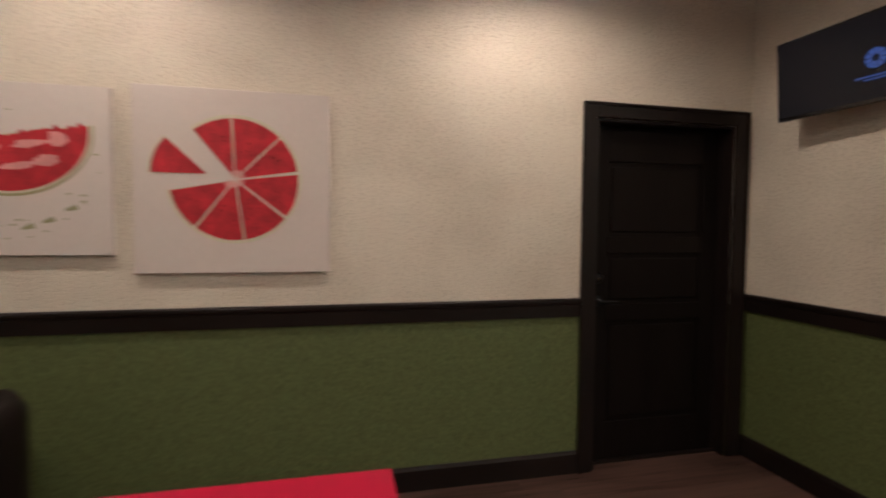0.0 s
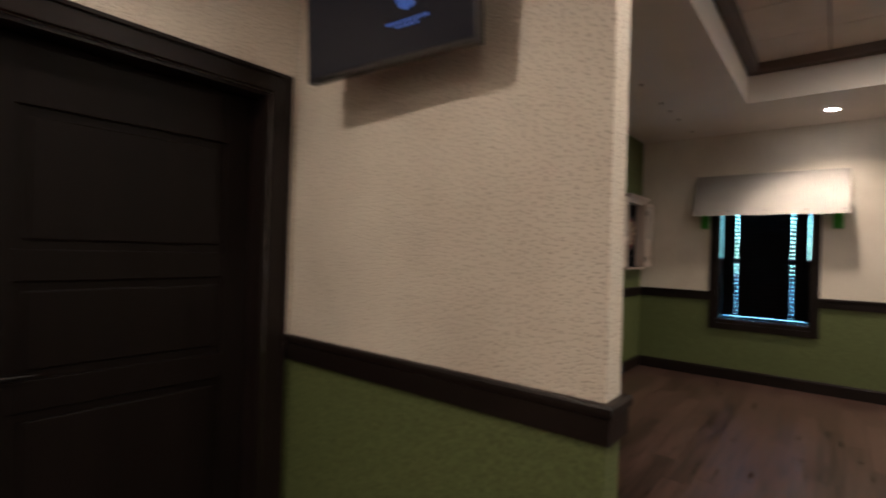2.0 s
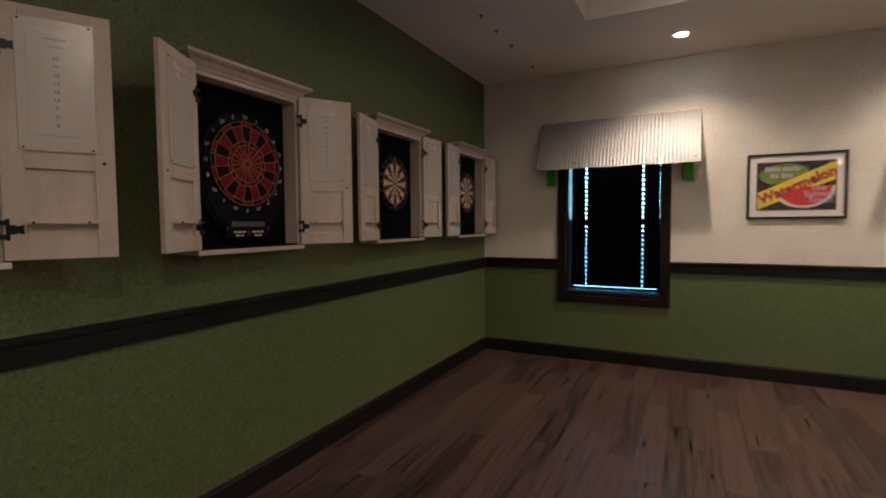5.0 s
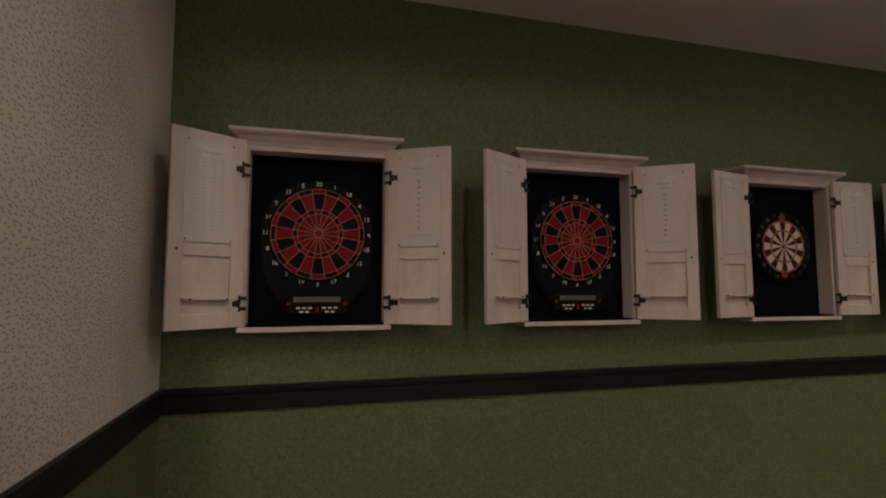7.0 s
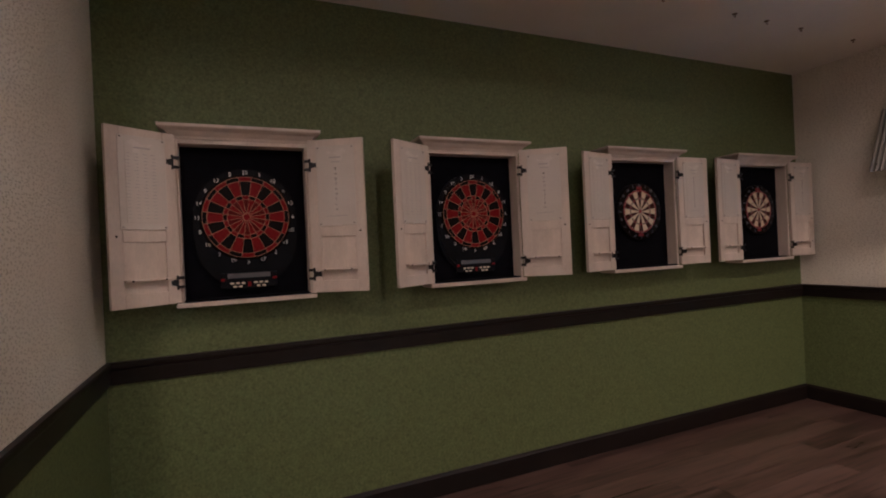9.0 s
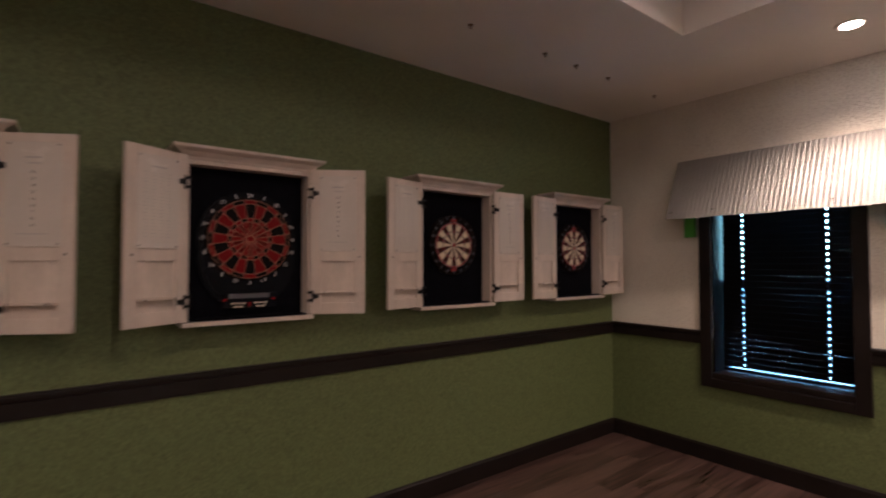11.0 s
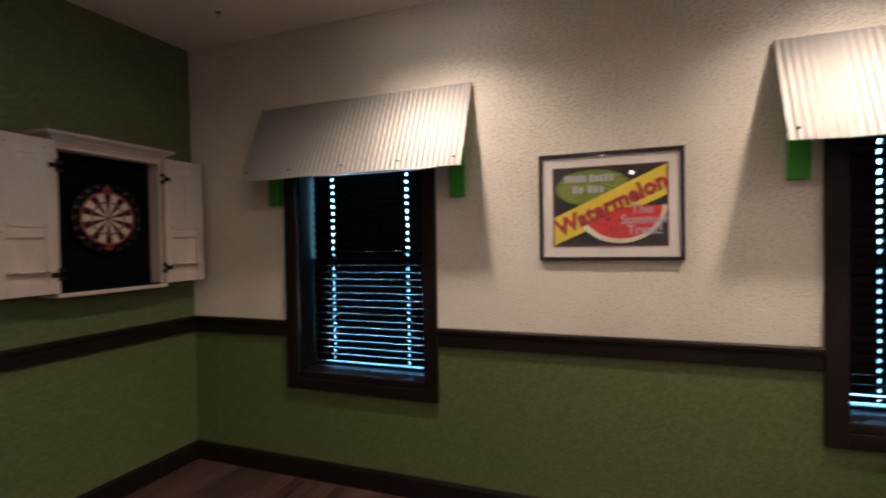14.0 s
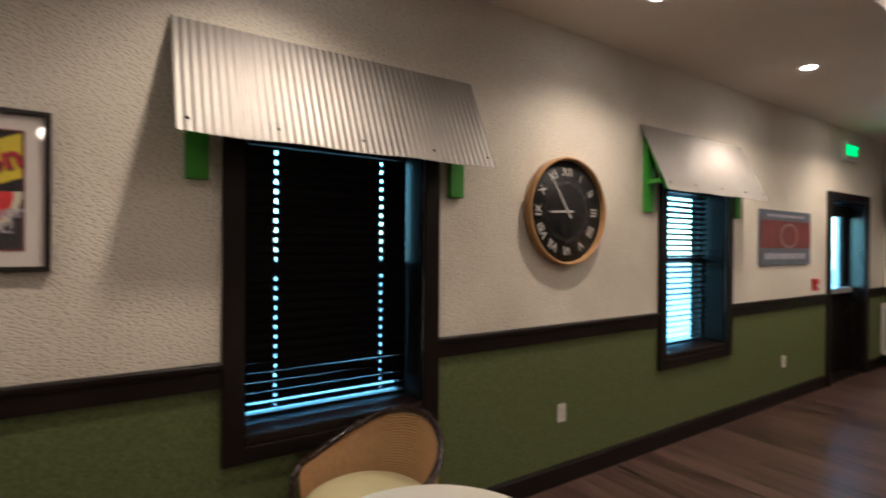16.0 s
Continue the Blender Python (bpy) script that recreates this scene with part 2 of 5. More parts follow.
SLAT = worn("dark_blind", (0.0035, 0.003, 0.003), 0.45, amount=0.25, scale=(2, 2, 2), fine=120, bump=0.05, spec=0.12)
GLASS = clear_glass("window_glass", 0.06, (0.74, 0.95, 0.90))
PICGLASS = clear_glass("picture_glass", 0.035)
FRAME = worn("black_frame", (0.014, 0.010, 0.009), 0.35, amount=0.2)
MATBOARD = worn("mat_board", (0.74, 0.68, 0.64), 0.85, amount=0.04, fine=200, bump=0.1)
CANVAS = worn("canvas_white", (0.70, 0.64, 0.61), 0.8, amount=0.03, scale=(40, 40, 40), fine=200, bump=0.2)
MELRED = worn("melon_red", (0.47, 0.018, 0.030), 0.7, amount=0.5, scale=(14, 14, 14), fine=40, bump=0.05)
MELPALE = worn("melon_pale", (0.70, 0.33, 0.32), 0.7, amount=0.25, scale=(9, 9, 9), bump=0)
RIND = worn("melon_rind", (0.66, 0.63, 0.48), 0.7, amount=0.1, bump=0)
SPLASH = worn("splash_olive", (0.33, 0.32, 0.16), 0.7, amount=0.3, bump=0)
YELLOW = worn("print_yellow", (0.75, 0.60, 0.02), 0.6, amount=0.08, bump=0)
PGREEN = worn("print_green", (0.15, 0.21, 0.02), 0.6, amount=0.5, scale=(10, 30, 30), bump=0)
PBLACK = worn("print_black", (0.013, 0.014, 0.018), 0.6, amount=0.2, bump=0)
PRED = worn("print_red", (0.60, 0.03, 0.03), 0.6, amount=0.2, bump=0)
PPINK = worn("print_pink", (0.44, 0.028, 0.055), 0.6, amount=0.2, bump=0)
PGREY = worn("print_grey", (0.46, 0.43, 0.50), 0.6, amount=0.15, bump=0)
PBLUE = worn("sign_blue", (0.11, 0.13, 0.17), 0.5, amount=0.3, scale=(8, 8, 8))
PRUST = worn("sign_red", (0.17, 0.034, 0.034), 0.5, amount=0.35, scale=(8, 8, 8))
SIGNPALE = worn("sign_pale", (0.27, 0.17, 0.17), 0.5, amount=0.3, scale=(8, 8, 8))
TVBODY = worn("tv_black", (0.008, 0.008, 0.009), 0.25, amount=0.1, bump=0)
TVGLASS = glow("tv_screen", (0.03, 0.035, 0.10), 0.006)
TVGLASS.node_tree.nodes["Principled BSDF"].inputs["Roughness"].default_value = 0.22
TVGLASS.node_tree.nodes["Principled BSDF"].inputs["Specular IOR Level"].default_value = 0.12
TVBLUE = glow("tv_blue", (0.10, 0.22, 0.70), 0.07)
OAK = worn("light_oak", (0.42, 0.24, 0.09), 0.45, amount=0.2, scale=(20, 20, 20), bump=0.1)
DIAL = worn("dial_black", (0.009, 0.0095, 0.0105), 0.5, amount=0.3, scale=(8, 8, 8), spec=0.15)
NUMERAL = worn("pale_numeral", (0.62, 0.60, 0.57), 0.5, amount=0.12, scale=(30, 30, 30), bump=0)
SILVER = worn("pale_metal", (0.46, 0.44, 0.42), 0.4, 0.5, amount=0.1, bump=0)
PLASTW = worn("white_plastic", (0.72, 0.69, 0.64), 0.35, amount=0.04, bump=0)
FIRERED = worn("alarm_red", (0.50, 0.02, 0.02), 0.4, amount=0.1, bump=0)
EXITG = glow("exit_green", (0.02, 0.9, 0.12), 0.8)
LENS = glow("lamp_lens", (1.0, 0.78, 0.55), 28.0)
RING = worn("lamp_ring", (0.78, 0.75, 0.70), 0.5, amount=0.04, bump=0)
LAMIN = worn("white_laminate", (0.80, 0.77, 0.68), 0.35, amount=0.03, scale=(10, 10, 10), bump=0.02)
CAST = worn("cast_iron", (0.012, 0.010, 0.010), 0.42, 0.3, amount=0.3, scale=(20, 20, 20), fine=200, bump=0.15)
BENT = worn("bentwood_dark", (0.022, 0.012, 0.009), 0.28, amount=0.3, scale=(12, 12, 12), bump=0.04)
CANE = worn("cane", (0.46, 0.27, 0.11), 0.5, amount=0.2, scale=(50, 50, 50), bump=0.1)
CUSHION = worn("cream_vinyl_seat", (0.66, 0.60, 0.34), 0.5, amount=0.06, scale=(10, 10, 10), fine=200, bump=0.1)
REDTOP = worn("red_laminate", (0.52, 0.004, 0.045), 0.5, amount=0.08, scale=(10, 10, 10), bump=0.02, spec=0.2)
TUB = worn("brown_leather", (0.007, 0.004, 0.0035), 0.55, amount=0.3, scale=(12, 12, 12), fine=160, bump=0.2, spec=0.18)
CONCRETE = worn("concrete", (0.34, 0.33, 0.31), 0.85, amount=0.2, scale=(1, 1, 1), space="World")
BRASS = worn("dark_brass", (0.20, 0.14, 0.08), 0.35, 0.9, amount=0.2)

# ---- builders ----


class Shape:
    """Gathers pieces into one mesh."""

    def __init__(self):
        self.v, self.f, self.mi, self.smooth = [], [], [], []

    def add(self, verts, faces, m=None, mi=0, smooth=False):
        k = len(self.v)
        self.v += [tuple(m @ Vector(p)) if m else tuple(p) for p in verts]
        self.f += [tuple(k + i for i in f) for f in faces]
        self.mi += [mi] * len(faces)
        self.smooth += [smooth] * len(faces)
        return self

    def box(self, a, b, m=None, mi=0, bevel=0.0):
        x0, y0, z0 = (min(a[i], b[i]) for i in range(3))
        x1, y1, z1 = (max(a[i], b[i]) for i in range(3))
        if bevel:
            bm = bmesh.new()
            bmesh.ops.create_cube(bm, size=1)
            for v in bm.verts:
                v.co = ((x0 + x1) / 2 + v.co.x * (x1 - x0), (y0 + y1) / 2 + v.co.y * (y1 - y0), (z0 + z1) / 2 + v.co.z * (z1 - z0))
            bmesh.ops.bevel(bm, geom=bm.edges[:], offset=bevel, segments=2, profile=0.5, affect="EDGES")
            bm.verts.index_update()
            self.add([v.co[:] for v in bm.verts], [[v.index for v in f.verts] for f in bm.faces], m, mi)
            bm.free()
            return self
        vs = [(x, y, z) for x in (x0, x1) for y in (y0, y1) for z in (z0, z1)]
        return self.add(vs, [(0, 1, 3, 2), (4, 6, 7, 5), (0, 4, 5, 1), (2, 3, 7, 6), (0, 2, 6, 4), (1, 5, 7, 3)], m, mi)

    def prism(self, poly, d, m=None, mi=0):
        """A flat outline in x, z, given depth d along y."""
        k = len(poly)
        vs = [(x, 0, z) for x, z in poly] + [(x, d, z) for x, z in poly]
        fs = [tuple(range(k)), tuple(range(2 * k - 1, k - 1, -1))] + [(i, i + k, (i + 1) % k + k, (i + 1) % k) for i in range(k)]
        return self.add(vs, fs, m, mi)

    def lathe(self, prof, seg=24, m=None, mi=0, smooth=True):
        """Radius, height pairs turned about z."""
        vs = [(r * math.cos(2 * math.pi * i / seg), r * math.sin(2 * math.pi * i / seg), z) for r, z in prof for i in range(seg)]
        fs = [(a * seg + i, a * seg + (i + 1) % seg, (a + 1) * seg + (i + 1) % seg, (a + 1) * seg + i) for a in range(len(prof) - 1) for i in range(seg)]
        self.add(vs, fs, m, mi, smooth)
        if prof[0][0] > 1e-4:
            self.add(vs[:seg], [tuple(range(seg - 1, -1, -1))], m, mi)
        if prof[-1][0] > 1e-4:
            self.add(vs[-seg:], [tuple(range(seg))], m, mi)
        return self

    def tube(self, pts, r, seg=8, m=None, mi=0, closed=False):
        """A round bar along points; r is one radius or one for each point."""
        pts = [Vector(p) for p in pts]
        k, vs = len(pts), []
        rs = r if isinstance(r, (list, tuple)) else [r] * k
        up = Vector((0.13, 0.21, 0.97))
        for i, p in enumerate(pts):
            a, c = pts[(i - 1) % k] if closed or i else p, pts[(i + 1) % k] if closed or i < k - 1 else p
            t = (c - a).normalized()
            s = t.cross(up)
            s = s.normalized() if s.length > 1e-3 else Vector((1, 0, 0))
            q = s.cross(t)
            vs += [p + rs[i] * (math.cos(2 * math.pi * j / seg) * s + math.sin(2 * math.pi * j / seg) * q) for j in range(seg)]
        fs = [(i * seg + j, i * seg + (j + 1) % seg, (i + 1) % k * seg + (j + 1) % seg, (i + 1) % k * seg + j) for i in range(k if closed else k - 1) for j in range(seg)]
        self.add(vs, fs, m, mi, True)
        if not closed:
            self.add(vs[:seg], [tuple(range(seg))], m, mi)
            self.add(vs[-seg:], [tuple(range(seg - 1, -1, -1))], m, mi)
        return self

    def mesh(self, name, *mats):
        me = bpy.data.meshes.new(name)
        me.from_pydata(self.v, [], self.f)
        for x in mats:
            me.materials.append(x)
        me.polygons.foreach_set("material_index", self.mi)
        me.polygons.foreach_set("use_smooth", self.smooth)
        bm = bmesh.new()
        bm.from_mesh(me)
        bmesh.ops.recalc_face_normals(bm, faces=bm.faces)
        bm.to_mesh(me)
        bm.free()
        return me


def part(name, shape, mats, parent=None, label="", m=None):
    mats = mats if isinstance(mats, (list, tuple)) else [mats]
    me = shape if isinstance(shape, bpy.types.Mesh) else shape.mesh(name, *mats)
    ob = new(name, me)
    if m is not None:
        ob.matrix_basis = m
    if parent:
        ob.parent = parent
    return tagged(ob, label)


def thing(name, m, label, category, group="", kind=""):
    ob = new(name)
    ob.empty_display_size = 0.05
    ob.matrix_basis = m
    return tagged(ob, label, category, group, kind)


def letters(name, text, size, material, depth=0.0008, shear=0.0, bold=0.0):
    """Flat writing as a mesh in x and y, centred."""
    c = bpy.data.curves.new(name, "FONT")
    c.body, c.size, c.extrude, c.align_x, c.align_y, c.shear, c.resolution_u = text, size, depth, "CENTER", "CENTER", shear, 2
    c.offset = bold
    ob = bpy.data.objects.new(name, c)
    scene.collection.objects.link(ob)
    bpy.context.view_layer.update()
    me = bpy.data.meshes.new_from_object(ob.evaluated_get(bpy.context.evaluated_depsgraph_get()))
    bpy.data.objects.remove(ob)
    me.name = name
    me.materials.clear()
    me.materials.append(material)
    return me


def disc(cx, cz, rx, rz, n=32, a0=0.0, a1=360.0):
    return [(cx + rx * math.cos(radians(a0 + (a1 - a0) * i / n)), cz + rz * math.sin(radians(a0 + (a1 - a0) * i / n))) for i in range(n + (1 if a1 - a0 < 360 else 0))]


FACE_E = pose(0, 0, 0, 0, 0, -90)   # local x runs along -y, local -y faces -x: things on the window wall


# ---- large structure ----
WINDOWS = [5.945, 3.06, 0.05]
WHALF, WZ0, WZ1 = 0.44, 0.70, 2.02
DOOR2 = (-3.66, -2.60, 2.06)
SPLIT = 0.955


def wall(name, spans, label, cream=True):
    s = Shape()
    for a, b in spans:
        lo, hi = min(a[2], b[2]), max(a[2], b[2])
        if cream and lo < SPLIT < hi:
            s.box(a[:2] + (lo,), b[:2] + (SPLIT,), mi=0)
            s.box(a[:2] + (SPLIT,), b[:2] + (hi,), mi=1)
        else:
            s.box(a, b, mi=1 if cream and lo >= SPLIT else 0)
    ob = part(name, s, [GREEN, CREAM])
    return tagged(ob, label, "wall", kind="structure")


XO = XW + 0.3
spans, edge = [], YD
for wy in WINDOWS:
    spans.append(((XW, wy + WHALF, 0), (XO, edge, H)))
    spans.append(((XW, wy - WHALF, 0), (XO, wy + WHALF, WZ0 - 0.046)))
    spans.append(((XW, wy - WHALF, WZ1), (XO, wy + WHALF, H)))
    edge = wy - WHALF
spans.append(((XW, DOOR2[1], 0), (XO, edge, H)))
spans.append(((XW, DOOR2[0], DOOR2[2]), (XO, DOOR2[1], H)))
spans.append(((XW, YS, 0), (XO, DOOR2[0], H)))
wall("wall_east", spans, "cream pitted wallcovering above green wallcovering, with windows")
wall("wall_north", [((PW + 0.05, YD, 0), (XO, YD + 0.2, H))], "dark green woven wallcovering behind the dart cabinets", cream=False)
DX0, DX1, DZ = 1.69, 2.62, 2.05
wall("wall_pictures", [((XL, YP, 0), (DX0, YP + 0.18, H)), ((DX0, YP, DZ), (DX1, YP + 0.18, H)), ((DX1, YP, 0), (PW + 0.05, YP + 0.18, H))],
     "cream pitted wallcovering above green, with a dark door")
# unseen slab that keeps daylight from leaking round the dark door
wall("door_daylight_block", [((DX0 - 0.1, YP + 0.185, -0.1), (DX1 + 0.1, YP + 0.245, DZ + 0.1))], "unseen slab added behind the dark door to block daylight", cream=False)
wall("wall_partition", [((PW, PY, 0), (PE, YP, H)), ((PW + 0.051, YP, 0), (PE, YD, H))], "short cream and green partition wall with a free end")
# west wall is unseen, added so sky light enters only by the windows
wall("closing_wall_west", [((XL - 0.2, YS, 0), (XL, YP + 0.18, H))], "unseen plain cream and green wall added to close the room")
wall("wall_south", [((XL - 0.2, YS - 0.2, 0), (XO, YS, H))], "cream and green wall at the far end")

floor = part("floor", Shape().box((XL, YS, -0.12), (XW, YD, -0.006)).box((XW, YS, -0.12), (XO, YD, -0.008)).box((XL, YD, -0.12), (XW, YD + 0.25, -0.008)), SUBFLOOR)
tagged(floor, "dark red-brown wood plank floor", "floor", kind="structure")
pave = part("pavement", Shape().box((XO, YS - 40, -0.3), (XO + 60, YD + 40, -0.15)), CONCRETE)
tagged(pave, "pale concrete ground outside the windows", "pavement", kind="structure")

s = Shape()
for a, b in (((XL, YS), (TX0, YD)), ((TX1, YS), (XW, YD)), ((TX0, TY1), (TX1, YD)), ((TX0, YS), (TX1, TY0))):
    s.box((*a, H), (*b, H + 0.06))
tagged(part("ceiling", s, CEIL), "smooth off-white ceiling with a raised tray", "ceiling", kind="structure")
s = Shape()
for a, b in (((TX0 - 0.06, TY0 - 0.06), (TX0, TY1 + 0.06)), ((TX1, TY0 - 0.06), (TX1 + 0.06, TY1 + 0.06)), ((TX0, TY0 - 0.06), (TX1, TY0)), ((TX0, TY1), (TX1, TY1 + 0.06))):
    s.box((*a, H + 0.06), (*b, HT + 0.15))
tagged(part("ceiling_tray_side", s, CEIL), "painted upright sides of the ceiling tray", "ceiling", kind="structure")
s = Shape()
e = 0.10
for a, b in (((TX0, TY0), (TX0 + e, TY1)), ((TX1 - e, TY0), (TX1, TY1)), ((TX0 + e, TY0), (TX1 - e, TY0 + e)), ((TX0 + e, TY1 - e), (TX1 - e, TY1))):
    s.box((a[0] + 0.001, a[1] + 0.001, HT - 0.085), (b[0] - 0.001, b[1] - 0.001, HT + 0.02), bevel=0.012)
tagged(part("tray_moulding", s, COVE), "brown moulding round the top of the tray", "moulding", kind="structure")
s = Shape().box((TX0, TY0, HT + 0.028), (TX1, TY1, HT + 0.1), mi=1)
nx, ny = 6, 15
for i in range(nx):
    for j in range(ny):
        w, d = (TX1 - TX0) / nx, (TY1 - TY0) / ny
        s.box((TX0 + i * w + 0.005, TY0 + j * d + 0.005, HT), (TX0 + (i + 1) * w - 0.005, TY0 + (j + 1) * d - 0.005, HT + 0.027))
tagged(part("ceiling_tiles", s, [TILE, COVE]), "beige square ceiling tiles in the tray", "ceiling", kind="structure")


def strip(name, runs, prof, mat, label):
    """Mouldings: each run is a start, an end, the way it stands out and, where it turns a corner, the mitre of both ends; prof is (out, z)."""
    for (x0, y0), (x1, y1), (nx_, ny_), *mitre in runs:
        s, k = Shape(), len(prof)
        m0, m1 = mitre or (0, 0)
        ln = math.hypot(x1 - x0, y1 - y0)
        dx, dy = (x1 - x0) / ln, (y1 - y0) / ln
        vs = [(x0 + o * (nx_ - m0 * dx), y0 + o * (ny_ - m0 * dy), z) for o, z in prof]
        vs += [(x1 + o * (nx_ + m1 * dx), y1 + o * (ny_ + m1 * dy), z) for o, z in prof]
        s.add(vs, [tuple(range(k)), tuple(range(2 * k - 1, k - 1, -1))] + [(i, (i + 1) % k, (i + 1) % k + k, i + k) for i in range(k)])
        tagged(part(name, s, mat), label, "trim", kind="structure")


CAS = 0.085   # casing width
r_ = 0.026
gaps = [(wy + WHALF + CAS, wy - WHALF - CAS) for wy in WINDOWS] + [(DOOR2[1] + CAS, DOOR2[0] - CAS)]
east, edge = [], YD - r_
for a, b in gaps:
    east.append(((XW, edge), (XW, a), (-1, 0)))
    edge = b
east.append(((XW, edge), (XW, YS), (-1, 0)))
north = [((PE + 0.001, YD), (XW, YD), (0, -1))]
pics = [((XL, YP), (DX0 - 0.09, YP), (0, -1))]
partn = [((PW, YP - 0.001), (PW, PY), (-1, 0), 0, 1), ((PW, PY), (PE, PY), (0, -1), 1, 1), ((PE, PY), (PE, YD - r_), (1, 0), 1, 0)]
south = [((XL, YS), (XW - r_, YS), (0, 1)), ((XL, YS + r_), (XL, YP - r_), (1, 0))]
RAILP = [(0, 0.915), (0.018, 0.915), (0.018, 0.985), (0.024, 0.99), (r_, 1.0), (r_, 1.012), (0.02, 1.02), (0, 1.02)]
strip("chair_rail", east + north + pics + partn + south, RAILP, TRIM, "dark brown wooden chair rail along the walls")
gb = [(DOOR2[1] + CAS, DOOR2[0] - CAS)]
ebase = [((XW, YD - 0.016), (XW, gb[0][0]), (-1, 0)), ((XW, gb[0][1]), (XW, YS), (-1, 0))]
BASEP = [(0, -0.004), (0.016, -0.004), (0.016, 0.112), (0.010, 0.122), (0.006, 0.13), (0, 0.13)]
strip("baseboard", ebase + north + pics + partn + south, BASEP, TRIM, "dark brown wooden baseboard along the walls")


# ---- windows, blinds, awnings ----
def slat_mesh(x0, x1):
    """One blind slat with two cord holes, long in x, wide in y."""
    s, w, t = Shape(), 0.025, 0.0016
    for sg in (-1, 1):
        s.box((x0, sg * w, -t), (x1, sg * 0.0105, t))
    for a, b in ((x0, -0.2755), (-0.2645, 0.2645), (0.2755, x1)):
        s.box((a, -0.0105, -t), (b, 0.0105, t))
    return s.mesh("slat", SLAT)


def window(i, y, x0, x1, tilt_of):
    slat = slat_mesh(x0, x1)
    w = thing(f"window_{i}", pose(XW, y, 0, 0, 0, -90), "dark-framed sash window set deep in the wall", "window", kind="structure")
    h, z0, z1 = WHALF, WZ0, WZ1
    s = Shape()
    for sg in (-1, 1):
        s.box((sg * h, -0.028, z0 - 0.115), (sg * (h + CAS), 0, z1 + CAS), bevel=0.004)
    s.box((-h, -0.027, z1), (h, 0, z1 + CAS), bevel=0.004)
    s.box((-h, -0.027, z0 - 0.115), (h, 0, z0 - 0.045), bevel=0.004)
    part("casing", s, TRIM, w)
    s = Shape().box((-h + 0.001, -0.020, z0 - 0.044), (h - 0.001, 0.29, z0 - 0.001), bevel=0.006)
    part("window_sill", s, TRIM, w)
    s = Shape()
    for sg in (-1, 1):
        s.box((sg * h, 0.001, z0), (sg * (h - 0.012), 0.295, z1 - 0.001))
    s.box((-h + 0.012, 0.001, z1 - 0.013), (h - 0.012, 0.295, z1 - 0.001))
    part("jamb", s, JAMB, w)
    a, mid = h - 0.013, 1.40
    for zz0, zz1, yy, sw in ((z0, mid + 0.02, 0.178, 0.030), (mid - 0.02, z1 - 0.014, 0.208, 0.006)):
        s, lo = Shape(), 0.018 if zz0 == z0 else 0.045
        for sg in (-1, 1):
            s.box((sg * a, yy, zz0), (sg * (a - sw), yy + 0.028, zz1), bevel=0.0025)
        s.box((-a + sw, yy + 0.001, zz0), (a - sw, yy + 0.027, zz0 + lo), bevel=0.003)
        s.box((-a + sw, yy + 0.001, zz1 - 0.045), (a - sw, yy + 0.027, zz1), bevel=0.003)
        f = part("window_frame", s, TRIM, w)
        g = part("pane", Shape().box((-a + sw, yy + 0.012, zz0 + lo), (a - sw, yy + 0.016, zz1 - 0.045)), GLASS, f)
        g.visible_shadow = False
    b = thing("window_blind", pose(XW, y, 0, 0, 0, -90), "dark wooden slatted blind hanging in the window", "blind", "window blinds")
    part("headrail", Shape().box((-0.40, 0.123, z1 - 0.06), (0.40, 0.178, z1 - 0.015), bevel=0.004), SLAT, b)
    n = 27
    bot = z0 + 0.026
    for k in range(n):
        z = bot + 0.035 + k * (z1 - 0.085 - bot - 0.035) / (n - 1)
        part("slat", slat, SLAT, b, m=pose(0, 0.15, z, tilt_of(k), 0, random.uniform(-0.25, 0.25)))
    part("bottom_rail", Shape().box((x0, 0.136, bot - 0.012), (x1, 0.166, bot + 0.006), bevel=0.004), SLAT, b)
    for x in (-0.27, 0.27):
        for yy in (0.124, 0.176):
            part("ladder_cord", Shape().tube([(x + 0.012, yy, bot), (x + 0.012, yy, z1 - 0.05)], 0.0009, 5), SLAT, b)
    return w


window(1, WINDOWS[0], -0.416, 0.420, lambda k: -71.0 + 0.58 * k + 0.3 * math.sin(k * 1.7) + (1.5 if k < 5 else 0))
window(2, WINDOWS[1], -0.421, 0.416, lambda k: -48 if k < 1 else -71 + 2 * math.sin(k * 2.3))
window(3, WINDOWS[2], -0.41, 0.395, lambda k: -22 + 2 * math.sin(k * 1.3))


